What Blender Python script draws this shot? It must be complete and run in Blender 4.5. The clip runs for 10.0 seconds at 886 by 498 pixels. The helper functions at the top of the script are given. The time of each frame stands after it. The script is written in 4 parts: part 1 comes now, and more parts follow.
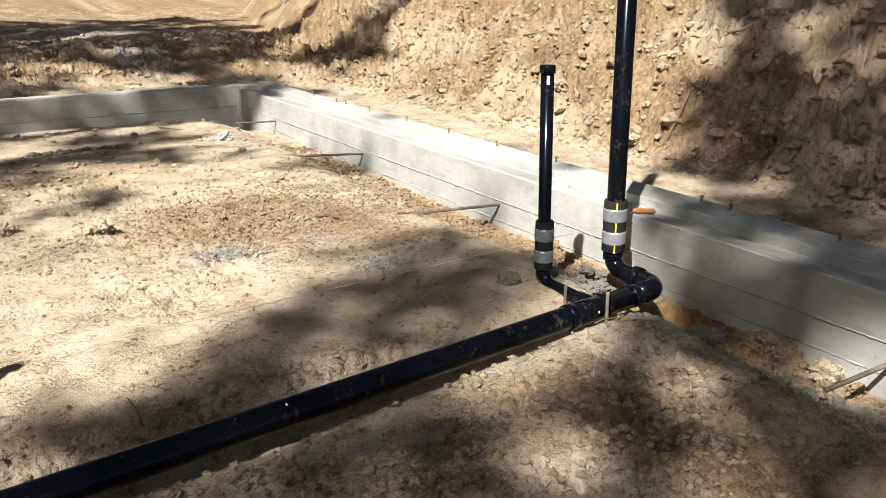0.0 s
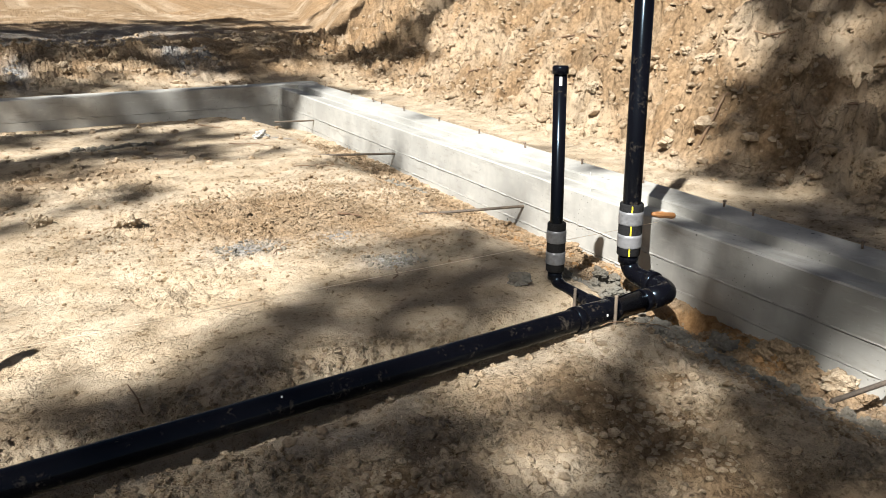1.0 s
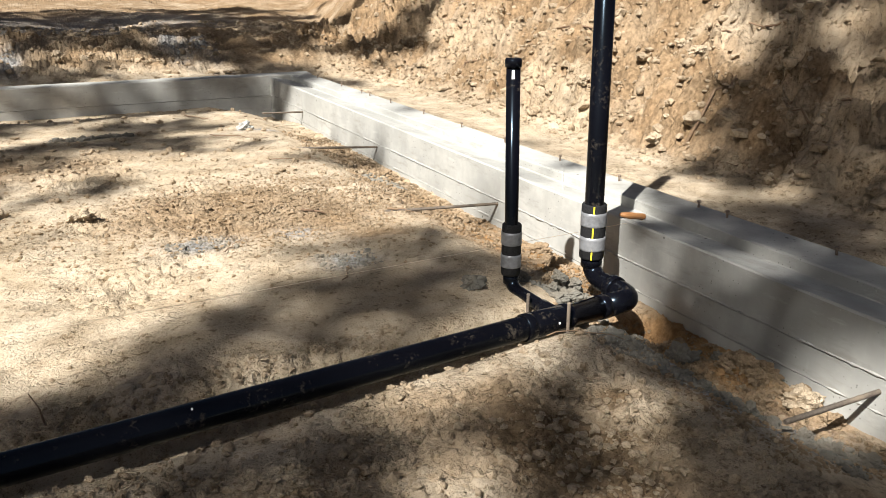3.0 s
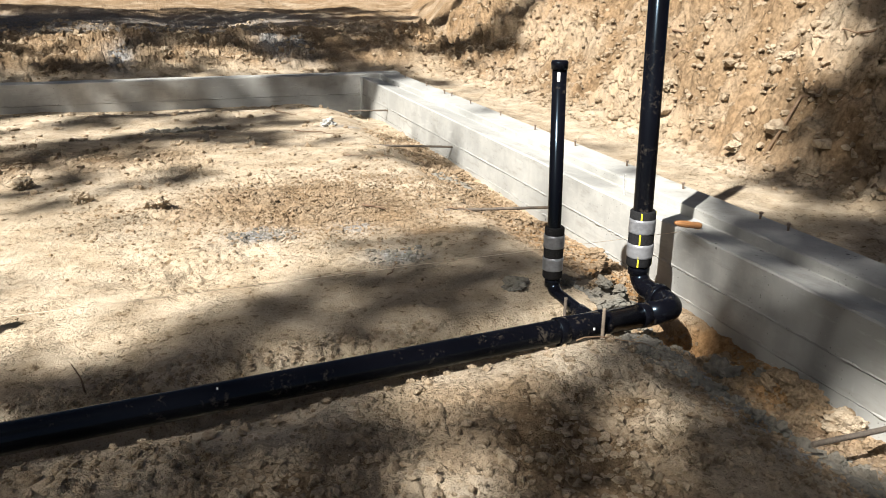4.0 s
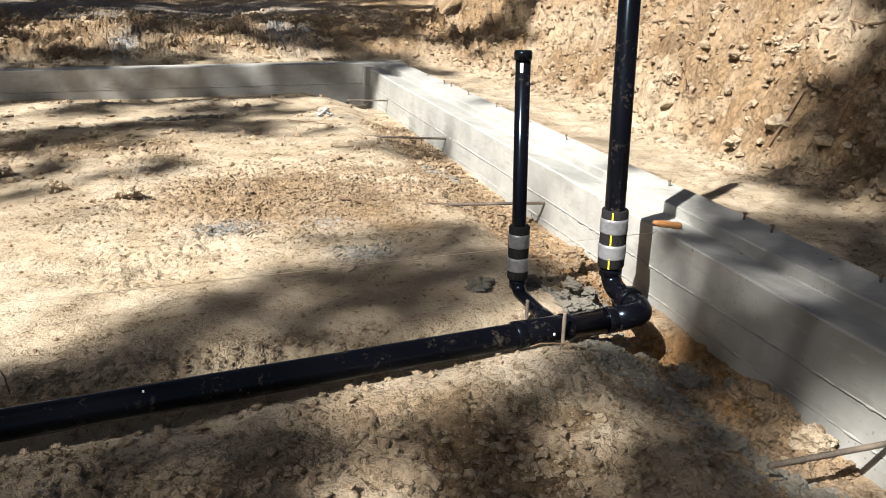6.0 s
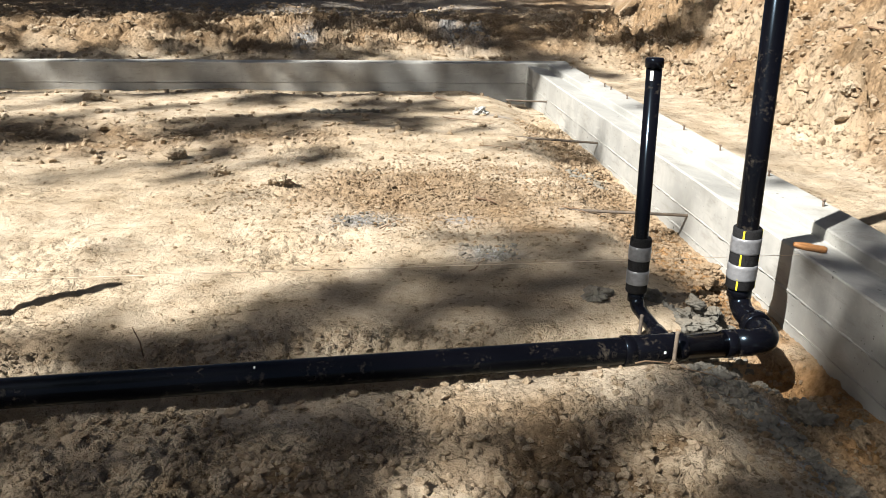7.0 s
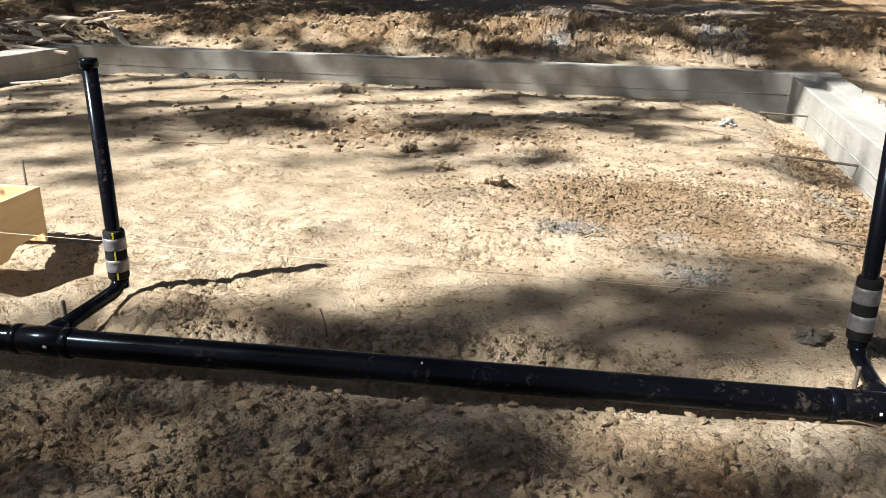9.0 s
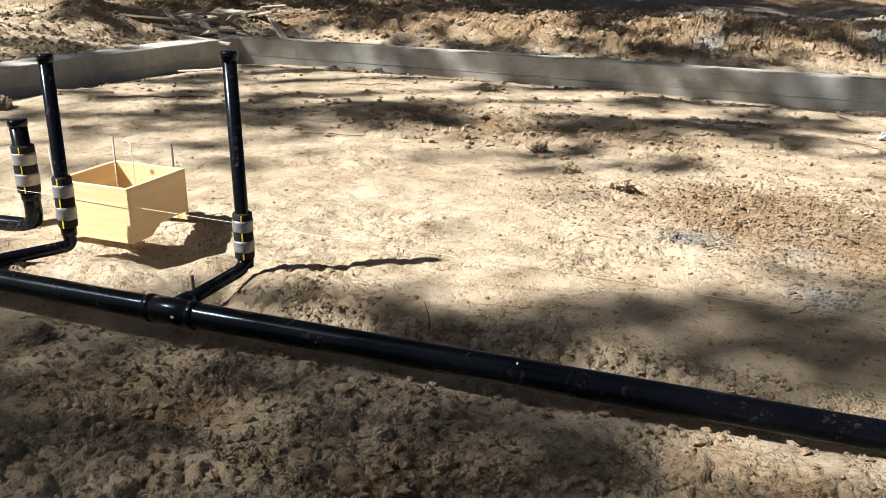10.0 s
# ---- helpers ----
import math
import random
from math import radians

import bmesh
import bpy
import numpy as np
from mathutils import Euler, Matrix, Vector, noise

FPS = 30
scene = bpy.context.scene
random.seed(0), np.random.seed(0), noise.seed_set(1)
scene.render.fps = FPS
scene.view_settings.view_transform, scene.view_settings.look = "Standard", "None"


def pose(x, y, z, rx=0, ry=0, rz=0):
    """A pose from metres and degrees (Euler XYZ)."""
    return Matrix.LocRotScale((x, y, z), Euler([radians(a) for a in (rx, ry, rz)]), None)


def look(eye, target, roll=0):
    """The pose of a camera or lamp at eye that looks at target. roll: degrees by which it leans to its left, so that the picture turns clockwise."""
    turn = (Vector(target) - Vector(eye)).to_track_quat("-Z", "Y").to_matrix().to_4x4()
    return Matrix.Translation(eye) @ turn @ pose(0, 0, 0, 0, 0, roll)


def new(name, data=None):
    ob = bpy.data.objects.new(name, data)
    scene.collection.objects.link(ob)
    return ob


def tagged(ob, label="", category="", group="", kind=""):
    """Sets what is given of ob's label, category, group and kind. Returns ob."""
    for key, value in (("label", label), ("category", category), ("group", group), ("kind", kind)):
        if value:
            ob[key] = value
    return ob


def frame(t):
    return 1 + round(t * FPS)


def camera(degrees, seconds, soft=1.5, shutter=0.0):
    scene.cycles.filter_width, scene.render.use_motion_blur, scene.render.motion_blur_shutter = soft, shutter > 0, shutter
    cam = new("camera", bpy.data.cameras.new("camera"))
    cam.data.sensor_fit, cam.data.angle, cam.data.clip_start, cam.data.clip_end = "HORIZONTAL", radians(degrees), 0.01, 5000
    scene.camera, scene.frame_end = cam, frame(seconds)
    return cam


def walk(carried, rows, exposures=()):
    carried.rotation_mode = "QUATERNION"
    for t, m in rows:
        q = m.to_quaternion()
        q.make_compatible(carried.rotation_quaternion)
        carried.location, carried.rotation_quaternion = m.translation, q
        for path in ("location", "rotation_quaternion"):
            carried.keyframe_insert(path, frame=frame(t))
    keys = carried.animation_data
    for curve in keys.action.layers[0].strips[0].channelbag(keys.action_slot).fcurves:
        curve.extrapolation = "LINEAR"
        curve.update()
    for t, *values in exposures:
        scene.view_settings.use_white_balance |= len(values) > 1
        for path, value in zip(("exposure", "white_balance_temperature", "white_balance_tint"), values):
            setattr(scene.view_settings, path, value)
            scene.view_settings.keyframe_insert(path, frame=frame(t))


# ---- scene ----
cam = camera(57.3, 10.0, 0.65)
PATH = [
    (0, (-3.141, -2.407, 1.419), (-2.13, -0.799, 0.793), -0.1),
    (0.5, (-3.064, -2.486, 1.42), (-2.158, -0.813, 0.805), 0.0),
    (1, (-2.99, -2.514, 1.411), (-2.085, -0.843, 0.79), -0.0),
    (1.5, (-2.869, -2.482, 1.402), (-1.965, -0.811, 0.777), -0.1),
    (2, (-2.76, -2.449, 1.403), (-1.858, -0.779, 0.774), -0.1),
    (2.5, (-2.712, -2.448, 1.402), (-1.812, -0.778, 0.767), 0.0),
    (3, (-2.621, -2.494, 1.399), (-1.761, -0.807, 0.757), 0.2),
    (3.2, (-2.566, -2.526, 1.4), (-1.825, -0.781, 0.76), 0.4),
    (4.5, (-2.318, -2.653, 1.398), (-1.692, -0.865, 0.758), 0.5),
    (5, (-2.225, -2.598, 1.382), (-1.593, -0.813, 0.741), 0.7),
    (5.2, (-2.157, -2.586, 1.369), (-1.539, -0.793, 0.734), 0.6),
    (6.3, (-2.047, -2.569, 1.392), (-1.532, -0.759, 0.716), 1.0),
    (6.5, (-2.005, -2.588, 1.396), (-1.596, -0.752, 0.717), 1.1),
    (7, (-1.868, -2.622, 1.408), (-1.699, -0.746, 0.736), 0.9),
    (7.5, (-1.778, -2.658, 1.413), (-1.683, -0.775, 0.746), 1.1),
    (8, (-1.727, -2.644, 1.404), (-1.643, -0.762, 0.733), 1.0),
    (8.5, (-1.683, -2.578, 1.392), (-1.812, -0.698, 0.721), 0.8),
    (9, (-1.641, -2.515, 1.396), (-2.072, -0.682, 0.722), 0.7),
    (9.5, (-1.604, -2.51, 1.4), (-2.193, -0.723, 0.722), 1.0),
    (10, (-1.513, -2.493, 1.41), (-2.269, -0.772, 0.726), 1.0),
]
walk(cam, [(t, look(eye, target, roll)) for t, eye, target, roll in PATH])

# ---- world, sun, exposure ----
SUN_EL, SUN_DX, SUN_DY = radians(48.0), 0.790, 0.613      # light travels towards +x, +y
world = bpy.data.worlds.new("sky")
scene.world = world
world.use_nodes = True
wn = world.node_tree
sky = wn.nodes.new("ShaderNodeTexSky")
sky.sky_type, sky.sun_disc = "NISHITA", False
sky.air_density, sky.dust_density, sky.ozone_density = 0.8, 3.5, 0.3
sky.sun_elevation, sky.sun_rotation = SUN_EL, radians(232)
wn.links.new(sky.outputs[0], wn.nodes["Background"].inputs[0])
wn.nodes["Background"].inputs[1].default_value = 0.017
sun_data = bpy.data.lights.new("sun", "SUN")
sun_data.energy, sun_data.angle, sun_data.color = 5.0, radians(0.7), (1.0, 0.975, 0.93)
sun = new("sun", sun_data)
sun.matrix_world = look((-10, -9, 14), (-10 + SUN_DX * math.cos(SUN_EL), -9 + SUN_DY * math.cos(SUN_EL), 14 - math.sin(SUN_EL)))
scene.view_settings.exposure = 1.29


# ---- numeric noise ----
TABLE = np.random.default_rng(7).random((256, 256))


def vnoise(x, y, size, seed=0):
    """Smooth value noise in 0..1 with cells of that many metres."""
    u, v = x / size + seed * 17.3, y / size + seed * 41.7
    i, j = np.floor(u).astype(int), np.floor(v).astype(int)
    a, b = u - i, v - j
    a, b = a * a * (3 - 2 * a), b * b * (3 - 2 * b)
    t = lambda p, q: TABLE[p % 256, q % 256]
    return (t(i, j) * (1 - a) + t(i + 1, j) * a) * (1 - b) + (t(i, j + 1) * (1 - a) + t(i + 1, j + 1) * a) * b


def fbm(x, y, size, seed=0, octaves=4):
    total, amp, norm = 0, 1.0, 0
    for k in range(octaves):
        total, norm = total + amp * vnoise(x, y, size / 2 ** k, seed + k), norm + amp
        amp *= 0.5
    return total / norm - 0.5


def ss(x, a, b):
    t = np.clip((x - a) / (b - a), 0, 1)
    return t * t * (3 - 2 * t)


def bump(x, y, cx, cy, rx, ry):
    return np.exp(-((x - cx) / rx) ** 2 - ((y - cy) / ry) ** 2)


def plates(x, y, size, seed):
    """Broken crust: cells of random height and tilt with cracks between them. Gives height 0..1 and crack 0..1."""
    u = x / size + 0.9 * (vnoise(x, y, size * 0.9, seed + 3) - 0.5) + seed * 5.1
    v = y / size + 0.9 * (vnoise(x, y, size * 0.9, seed + 7) - 0.5) + seed * 9.7
    i, j = np.floor(u).astype(int), np.floor(v).astype(int)
    f1, f2, tall = np.full(u.shape, 9.0), np.full(u.shape, 9.0), np.zeros(u.shape)
    for a in (-1, 0, 1):
        for e in (-1, 0, 1):
            p, q = (i + a) % 256, (j + e) % 256
            du, dv = u - i - a - TABLE[p, q], v - j - e - TABLE[q, (p + 57) % 256]
            dist = np.hypot(du, dv)
            near = dist < f1
            f2 = np.where(near, f1, np.minimum(f2, dist))
            lift = TABLE[(p + 101) % 256, (q + 33) % 256] + 1.5 * du * (TABLE[(p + 17) % 256, q] - 0.5) + 1.5 * dv * (TABLE[p, (q + 71) % 256] - 0.5)
            tall = np.where(near, lift, tall)
            f1 = np.where(near, dist, f1)
    return tall, 1 - ss(f2 - f1, 0.0, 0.15)


# ---- the lie of the land ----
def pipe_y(x):
    return 0.171 + 0.0885 * x


WEST, NORTH = -9.05, 7.25


def crumbly(x, y):
    """Where the soil is loose and crumbly, 0..1."""
    c = 1.15 * bump(x, y, -1.35, 2.25, 0.95, 0.6) + 0.8 * bump(x, y, -0.25, 1.5, 0.22, 0.75) + 0.7 * bump(x, y, -2.5, -0.75, 0.9, 0.35)
    c = c + 0.6 * bump(x, y, -1.2, -0.75, 0.35, 0.3) + 0.8 * bump(x, y, -3.7, 4.1, 1.8, 0.8) + 0.55 * bump(x, y, -0.25, -0.5, 0.25, 0.5) + 0.9 * ss(x, 1.1, 1.6)
    c = c + 0.7 * ss(y, 8.0, 9.0) + 0.5 * bump(x, y, -3.1, 0.25, 0.5, 0.25) + 0.5 * bump(x, y, -0.25, 3.6, 0.25, 1.4)
    return np.clip(c * (0.55 + 0.9 * vnoise(x, y, 0.35, 31)), 0, 1)


def lie(x, y):
    """Height of the ground, metres."""
    x, y = np.asarray(x, float), np.asarray(y, float)
    inside = ss(x, WEST - 0.15, WEST - 0.05) * ss(x, 0.35, 0.15) * ss(y, NORTH + 0.15, NORTH + 0.05)
    # inside the footing
    h = 0.015 + 0.075 * fbm(x, y, 1.6, 1, 3) + 0.03 * fbm(x, y, 0.35, 5, 3)
    h = h - 0.10 * ss(y, 6.2, 7.2) - 0.05 * bump(x, y, -2, 5.6, 1.5, 0.5)
    foot = 0.19 + 0.04 * ss(y, 0.6, -0.6) - 0.03 * ss(y, 3, 5)
    south = ss(y, 0.1, -0.35)
    h = h - foot * ss(x + 0.10 * vnoise(x, y, 0.3, 9), -0.70 - 0.16 * south, -0.02)
    h = h + 0.05 * bump(x, y, -0.17, 1.05, 0.16, 0.3) + 0.06 * bump(x, y, -0.12, -0.42, 0.13, 0.25)
    d = y - pipe_y(x)
    h = h - 0.13 * np.exp(-(d / 0.14) ** 4) * ss(x, -0.02, -0.12)
    h = h + 0.035 * np.exp(-((d + 0.28) / 0.16) ** 2) * ss(x, -1.9, -1.0) * ss(x, -0.35, -0.6)
    h = h - 0.02 * np.exp(-((d + 0.3) / 0.3) ** 2) * ss(x, -1.4, -2.2)
    h = h + 0.06 * bump(x, y, -4.35, 0.06, 0.35, 0.13) + 0.05 * bump(x, y, -3.45, 0.28, 0.28, 0.13) - 0.04 * bump(x, y, -4.85, 0.06, 0.35, 0.14) - 0.06 * bump(x, y, -4.66, 0.16, 0.12, 0.1)
    h = h - 0.16 * bump(x, y, -4.22, 0.55, 0.17, 0.28) - 0.05 * bump(x, y, -4.7, 0.55, 0.4, 0.35) - 0.1 * bump(x, y, -5.4, 0.35, 0.25, 0.2)
    h = h + 0.04 * bump(x, y, -3.95, 0.35, 0.13, 0.3) - 0.07 * bump(x, y, -3.74, 0.15, 0.09, 0.22)
    h = h + 0.05 * bump(x, y, -2.45, 2.35, 0.10, 0.07)
    h = h - 0.10 * ss(x, WEST + 0.8, WEST + 0.05)
    # outside
    o = 0.10 + 0.10 * fbm(x, y, 1.5, 11, 4)
    o = o + 0.17 * ss(y, 7.8, 9.3) + 0.2 * bump(x, y, -3.2, 10.3, 3.0, 0.8) + 0.03 * np.clip(y - 10, 0, 60) + (0.30 * fbm(x, y, 3.5, 15, 4) + 0.16 * fbm(x, y, 0.9, 17, 4)) * ss(y, 8, 10)
    o = o + 0.42 * bump(x, y, -11.2, 6.7, 0.8, 0.9) + 0.15 * bump(x, y, -9.9, 8.0, 0.7, 0.7) + 0.25 * bump(x, y, -11.5, 4.5, 1.2, 1.5) + 0.04 * np.clip(-10 - x, 0, 40)
    foot_x = 1.55 + 0.25 * vnoise(x * 0, y, 2.2, 21) + 0.06 * np.clip(y - 1, 0, 7) + 0.10 * np.clip(y - 8, 0, 30) ** 1.3
    rise = np.clip(x - foot_x, 0, None)
    bank = 2.3 * (1 - np.exp(-rise / 2.1)) * (1 + 0.7 * fbm(x, y, 1.1, 23, 4)) + 0.42 * fbm(x, y, 0.6, 27, 5) * ss(rise, 0, 0.5)
    o = o + bank - 0.25 * bump(x, y, 2.4, 8.9, 0.5, 0.5) + 0.05 * ss(x, 1.1, 0.55)
    h = h * inside + o * (1 - inside)
    c = crumbly(x, y)
    fine = 0.016 * fbm(x, y, 0.16, 41, 3) + (0.006 + 0.018 * c) * (np.abs(fbm(x, y, 0.08, 45, 3)) * 2 - 0.2)
    crust = ss(vnoise(x, y, 0.55, 91) + 0.25 * vnoise(x, y, 0.2, 93), 0.70, 0.92) * 0.6 + 0.5 * c
    crust = crust + 1.5 * ss(y - pipe_y(x), -0.25, -0.5) * ss(x, 0, -0.8) * ss(vnoise(x, y, 0.4, 95), 0.35, 0.65)
    crust = crust + 0.8 * np.exp(-((y - pipe_y(x) - 0.2) / 0.09) ** 2) * ss(x, -1.4, -1.9)
    t1, k1 = plates(x, y, 0.075, 2)
    t2, k2 = plates(x, y, 0.19, 4)
    fine = fine + np.clip(crust, 0, 1.2) * (0.021 * t1 - 0.020 * k1 + 0.018 * t2 - 0.012 * k2 - 0.013)
    t4, k4 = plates(x, y, 0.04, 8)
    fine = fine + (0.35 + 0.65 * np.clip(crust, 0, 1)) * ss(vnoise(x, y, 0.16, 101), 0.35, 0.65) * (0.008 * t4 - 0.006 * k4)
    raw = ss(x, 1.45, 1.9) + 0.6 * ss(y, 8.0, 9.0) * ss(x, -9.5, -9) + 0.4 * ss(x, -9.4, -9.9)
    raw = raw * ss(y, 13.5, 11.5) * ss(x, 5.5, 4.2)
    t3, k3 = plates(x, y, 0.42, 6)
    fine = fine + raw * (0.13 * t3 - 0.10 * k3 + 0.075 * t2 - 0.06 * k2 + 0.03 * t1 - 0.02 * k1 - 0.03 + 0.16 * fbm(x, y, 0.3, 97, 4) + 0.15 * np.abs(fbm(x, y, 0.14, 99, 3)))
    return h + fine * (0.15 + 0.85 * ss(y, -2.1, -1.4))


def at_ground(x, y):
    return float(lie(np.array([x]), np.array([y]))[0])


# ---- materials ----
def material(name):
    m = bpy.data.materials.new(name)
    m.use_nodes = True
    nt = m.node_tree
    return m, nt, nt.nodes["Principled BSDF"]


def node(nt, kind, **inputs):
    n = nt.nodes.new(kind)
    for key, value in inputs.items():
        n.inputs[key.replace("_", " ")].default_value = value
    return n


def noise_node(nt, scale, detail=4, rough=0.55, coords=None):
    n = node(nt, "ShaderNodeTexNoise", Scale=scale, Detail=detail, Roughness=rough)
    if coords is None:
        coords = nt.nodes.new("ShaderNodeTexCoord").outputs["Object"]
    nt.links.new(coords, n.inputs["Vector"])
    return n.outputs["Fac"]


def ramp(nt, source, stops):
    r = nt.nodes.new("ShaderNodeValToRGB")
    while len(r.color_ramp.elements) < len(stops):
        r.color_ramp.elements.new(0.5)
    for e, (p, c) in zip(r.color_ramp.elements, stops):
        e.position, e.color = p, (*c, 1) if len(c) == 3 else c
    nt.links.new(source, r.inputs[0])
    return r.outputs[0]


def mix(nt, fac, a, b, kind="MIX"):
    m = nt.nodes.new("ShaderNodeMix")
    m.data_type, m.blend_type = "RGBA", kind
    for sock, value in ((m.inputs[0], fac), (m.inputs[6], a), (m.inputs[7], b)):
        if isinstance(value, (int, float)):
            sock.default_value = value
        elif isinstance(value, tuple):
            sock.default_value = (*value, 1)
        else:
            nt.links.new(value, sock)
    return m.outputs[2]


def relief(nt, bsdf, source, strength, distance, under=None):
    b = node(nt, "ShaderNodeBump", Strength=strength, Distance=distance)
    nt.links.new(source, b.inputs["Height"])
    if under is not None:
        nt.links.new(under, b.inputs["Normal"])
    nt.links.new(b.outputs[0], bsdf.inputs["Normal"])
    return b.outputs[0]


def simple(name, color, rough, var=0.25, scale=30, metal=0.0, bump_d=0.001, second=None, coords="Object"):
    m, nt, b = material(name)
    c = nt.nodes.new("ShaderNodeTexCoord").outputs[coords]
    n1, n2 = noise_node(nt, scale, 5, 0.6, c), noise_node(nt, scale / 7, 3, 0.5, c)
    lo, hi = tuple(v * (1 - var) for v in color), tuple(min(1, v * (1 + var)) for v in color)
    base = ramp(nt, n1, [(0.3, lo), (0.7, hi)])
    base = mix(nt, ramp(nt, n2, [(0.45, (0, 0, 0)), (0.7, (1, 1, 1))]), base, second or hi)
    nt.links.new(base, b.inputs["Base Color"])
    nt.links.new(ramp(nt, n2, [(0.3, (rough * 0.85,) * 3), (0.7, (min(1, rough * 1.15),) * 3)]), b.inputs["Roughness"])
    b.inputs["Metallic"].default_value = metal
    if bump_d:
        relief(nt, b, n1, 0.6, bump_d)
    return m


def soil_material(name, use_map=True, tint=None):
    m, nt, b = material(name)
    c = nt.nodes.new("ShaderNodeTexCoord").outputs["Object"]
    big, mid, small, grit = (noise_node(nt, s, d, r, c) for s, d, r in ((0.7, 4, 0.55), (4.5, 5, 0.6), (28, 5, 0.65), (160, 3, 0.6)))
    col = ramp(nt, mid, [(0.28, (0.310, 0.2415, 0.160)), (0.46, (0.430, 0.350, 0.251)), (0.66, (0.548, 0.460, 0.346))])
    col = mix(nt, ramp(nt, big, [(0.40, (0, 0, 0)), (0.64, (0.35, 0.35, 0.35))]), col, (0.34, 0.255, 0.155))
    # thin wrinkles and cracks in the dried crust, their shade painted in colour
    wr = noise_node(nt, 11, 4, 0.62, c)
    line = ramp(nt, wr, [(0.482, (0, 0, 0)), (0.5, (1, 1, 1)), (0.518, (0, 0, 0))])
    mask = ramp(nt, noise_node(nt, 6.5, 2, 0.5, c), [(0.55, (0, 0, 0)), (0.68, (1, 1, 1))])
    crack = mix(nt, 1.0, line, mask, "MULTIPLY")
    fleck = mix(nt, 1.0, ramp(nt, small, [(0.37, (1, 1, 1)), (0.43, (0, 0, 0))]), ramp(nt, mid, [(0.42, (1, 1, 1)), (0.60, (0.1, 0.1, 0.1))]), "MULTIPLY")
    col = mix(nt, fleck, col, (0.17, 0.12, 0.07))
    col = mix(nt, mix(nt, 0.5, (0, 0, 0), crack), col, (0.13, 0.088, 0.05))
    vor = node(nt, "ShaderNodeTexVoronoi", Scale=19.0)
    vor.feature = "DISTANCE_TO_EDGE"
    bent = nt.nodes.new("ShaderNodeVectorMath")
    bent.operation = "MULTIPLY_ADD"
    wob = nt.nodes.new("ShaderNodeTexNoise")
    wob.inputs["Scale"].default_value, wob.inputs["Detail"].default_value = 14, 3
    nt.links.new(c, wob.inputs["Vector"])
    nt.links.new(wob.outputs["Color"], bent.inputs[0])
    bent.inputs[1].default_value = (0.12, 0.12, 0.12)
    nt.links.new(c, bent.inputs[2])
    nt.links.new(bent.outputs[0], vor.inputs["Vector"])
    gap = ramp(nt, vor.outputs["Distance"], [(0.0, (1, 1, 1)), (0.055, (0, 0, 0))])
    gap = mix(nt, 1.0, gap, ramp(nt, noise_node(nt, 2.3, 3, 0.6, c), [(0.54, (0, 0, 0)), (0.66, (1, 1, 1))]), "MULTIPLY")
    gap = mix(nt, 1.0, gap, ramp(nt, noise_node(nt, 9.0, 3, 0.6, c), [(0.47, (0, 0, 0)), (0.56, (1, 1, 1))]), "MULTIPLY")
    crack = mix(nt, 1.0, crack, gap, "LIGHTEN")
    # crevice shade between crust pieces, put into the colour as dark lines
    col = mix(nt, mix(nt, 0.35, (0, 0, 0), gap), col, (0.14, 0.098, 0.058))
    col = mix(nt, ramp(nt, grit, [(0.60, (0, 0, 0)), (0.70, (0.6, 0.6, 0.6))]), col, (0.58, 0.49, 0.38))
    col = mix(nt, ramp(nt, grit, [(0.34, (0.7, 0.7, 0.7)), (0.41, (0, 0, 0))]), col, (0.21, 0.155, 0.095))
    speck = noise_node(nt, 75, 4, 0.7, c)
    where = ramp(nt, noise_node(nt, 3.2, 4, 0.65, c), [(0.46, (0.1, 0.1, 0.1)), (0.62, (1, 1, 1))])
    col = mix(nt, mix(nt, 1.0, ramp(nt, speck, [(0.36, (0.9, 0.9, 0.9)), (0.44, (0, 0, 0))]), where, "MULTIPLY"), col, (0.115, 0.078, 0.045))
    if use_map:
        at = nt.nodes.new("ShaderNodeAttribute")
        at.attribute_name = "soil"
        sep = nt.nodes.new("ShaderNodeSeparateColor")
        nt.links.new(at.outputs["Color"], sep.inputs[0])
        brown = ramp(nt, small, [(0.35, (0.14, 0.093, 0.052)), (0.65, (0.30, 0.21, 0.125))])
        col = mix(nt, sep.outputs[0], col, brown)
        orange = ramp(nt, small, [(0.35, (0.19, 0.105, 0.042)), (0.65, (0.37, 0.225, 0.11))])
        col = mix(nt, sep.outputs[2], col, orange)
        grey = ramp(nt, small, [(0.35, (0.10, 0.095, 0.09)), (0.65, (0.34, 0.335, 0.32))])
        col = mix(nt, sep.outputs[1], col, grey)
    if tint:
        col = mix(nt, 0.75, col, ramp(nt, small, tint))
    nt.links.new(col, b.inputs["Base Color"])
    b.inputs["Roughness"].default_value = 0.95
    b.inputs["Specular IOR Level"].default_value = 0.15
    inv = node(nt, "ShaderNodeInvert")
    nt.links.new(crack, inv.inputs["Color"])
    zero = relief(nt, b, inv.outputs[0], 0.8, 0.008)
    first = relief(nt, b, small, 1.0, 0.013, zero)
    crumb = node(nt, "ShaderNodeTexVoronoi", Scale=58.0)
    nt.links.new(bent.outputs[0], crumb.inputs["Vector"])
    lump = ramp(nt, crumb.outputs["Distance"], [(0.10, (1, 1, 1)), (0.55, (0, 0, 0))])
    lump = mix(nt, 1.0, lump, ramp(nt, noise_node(nt, 5.5, 4, 0.65, c), [(0.44, (0, 0, 0)), (0.60, (1, 1, 1))]), "MULTIPLY")
    second = relief(nt, b, lump, 0.9, 0.014, first)
    relief(nt, b, grit, 0.9, 0.006, second)
    return m


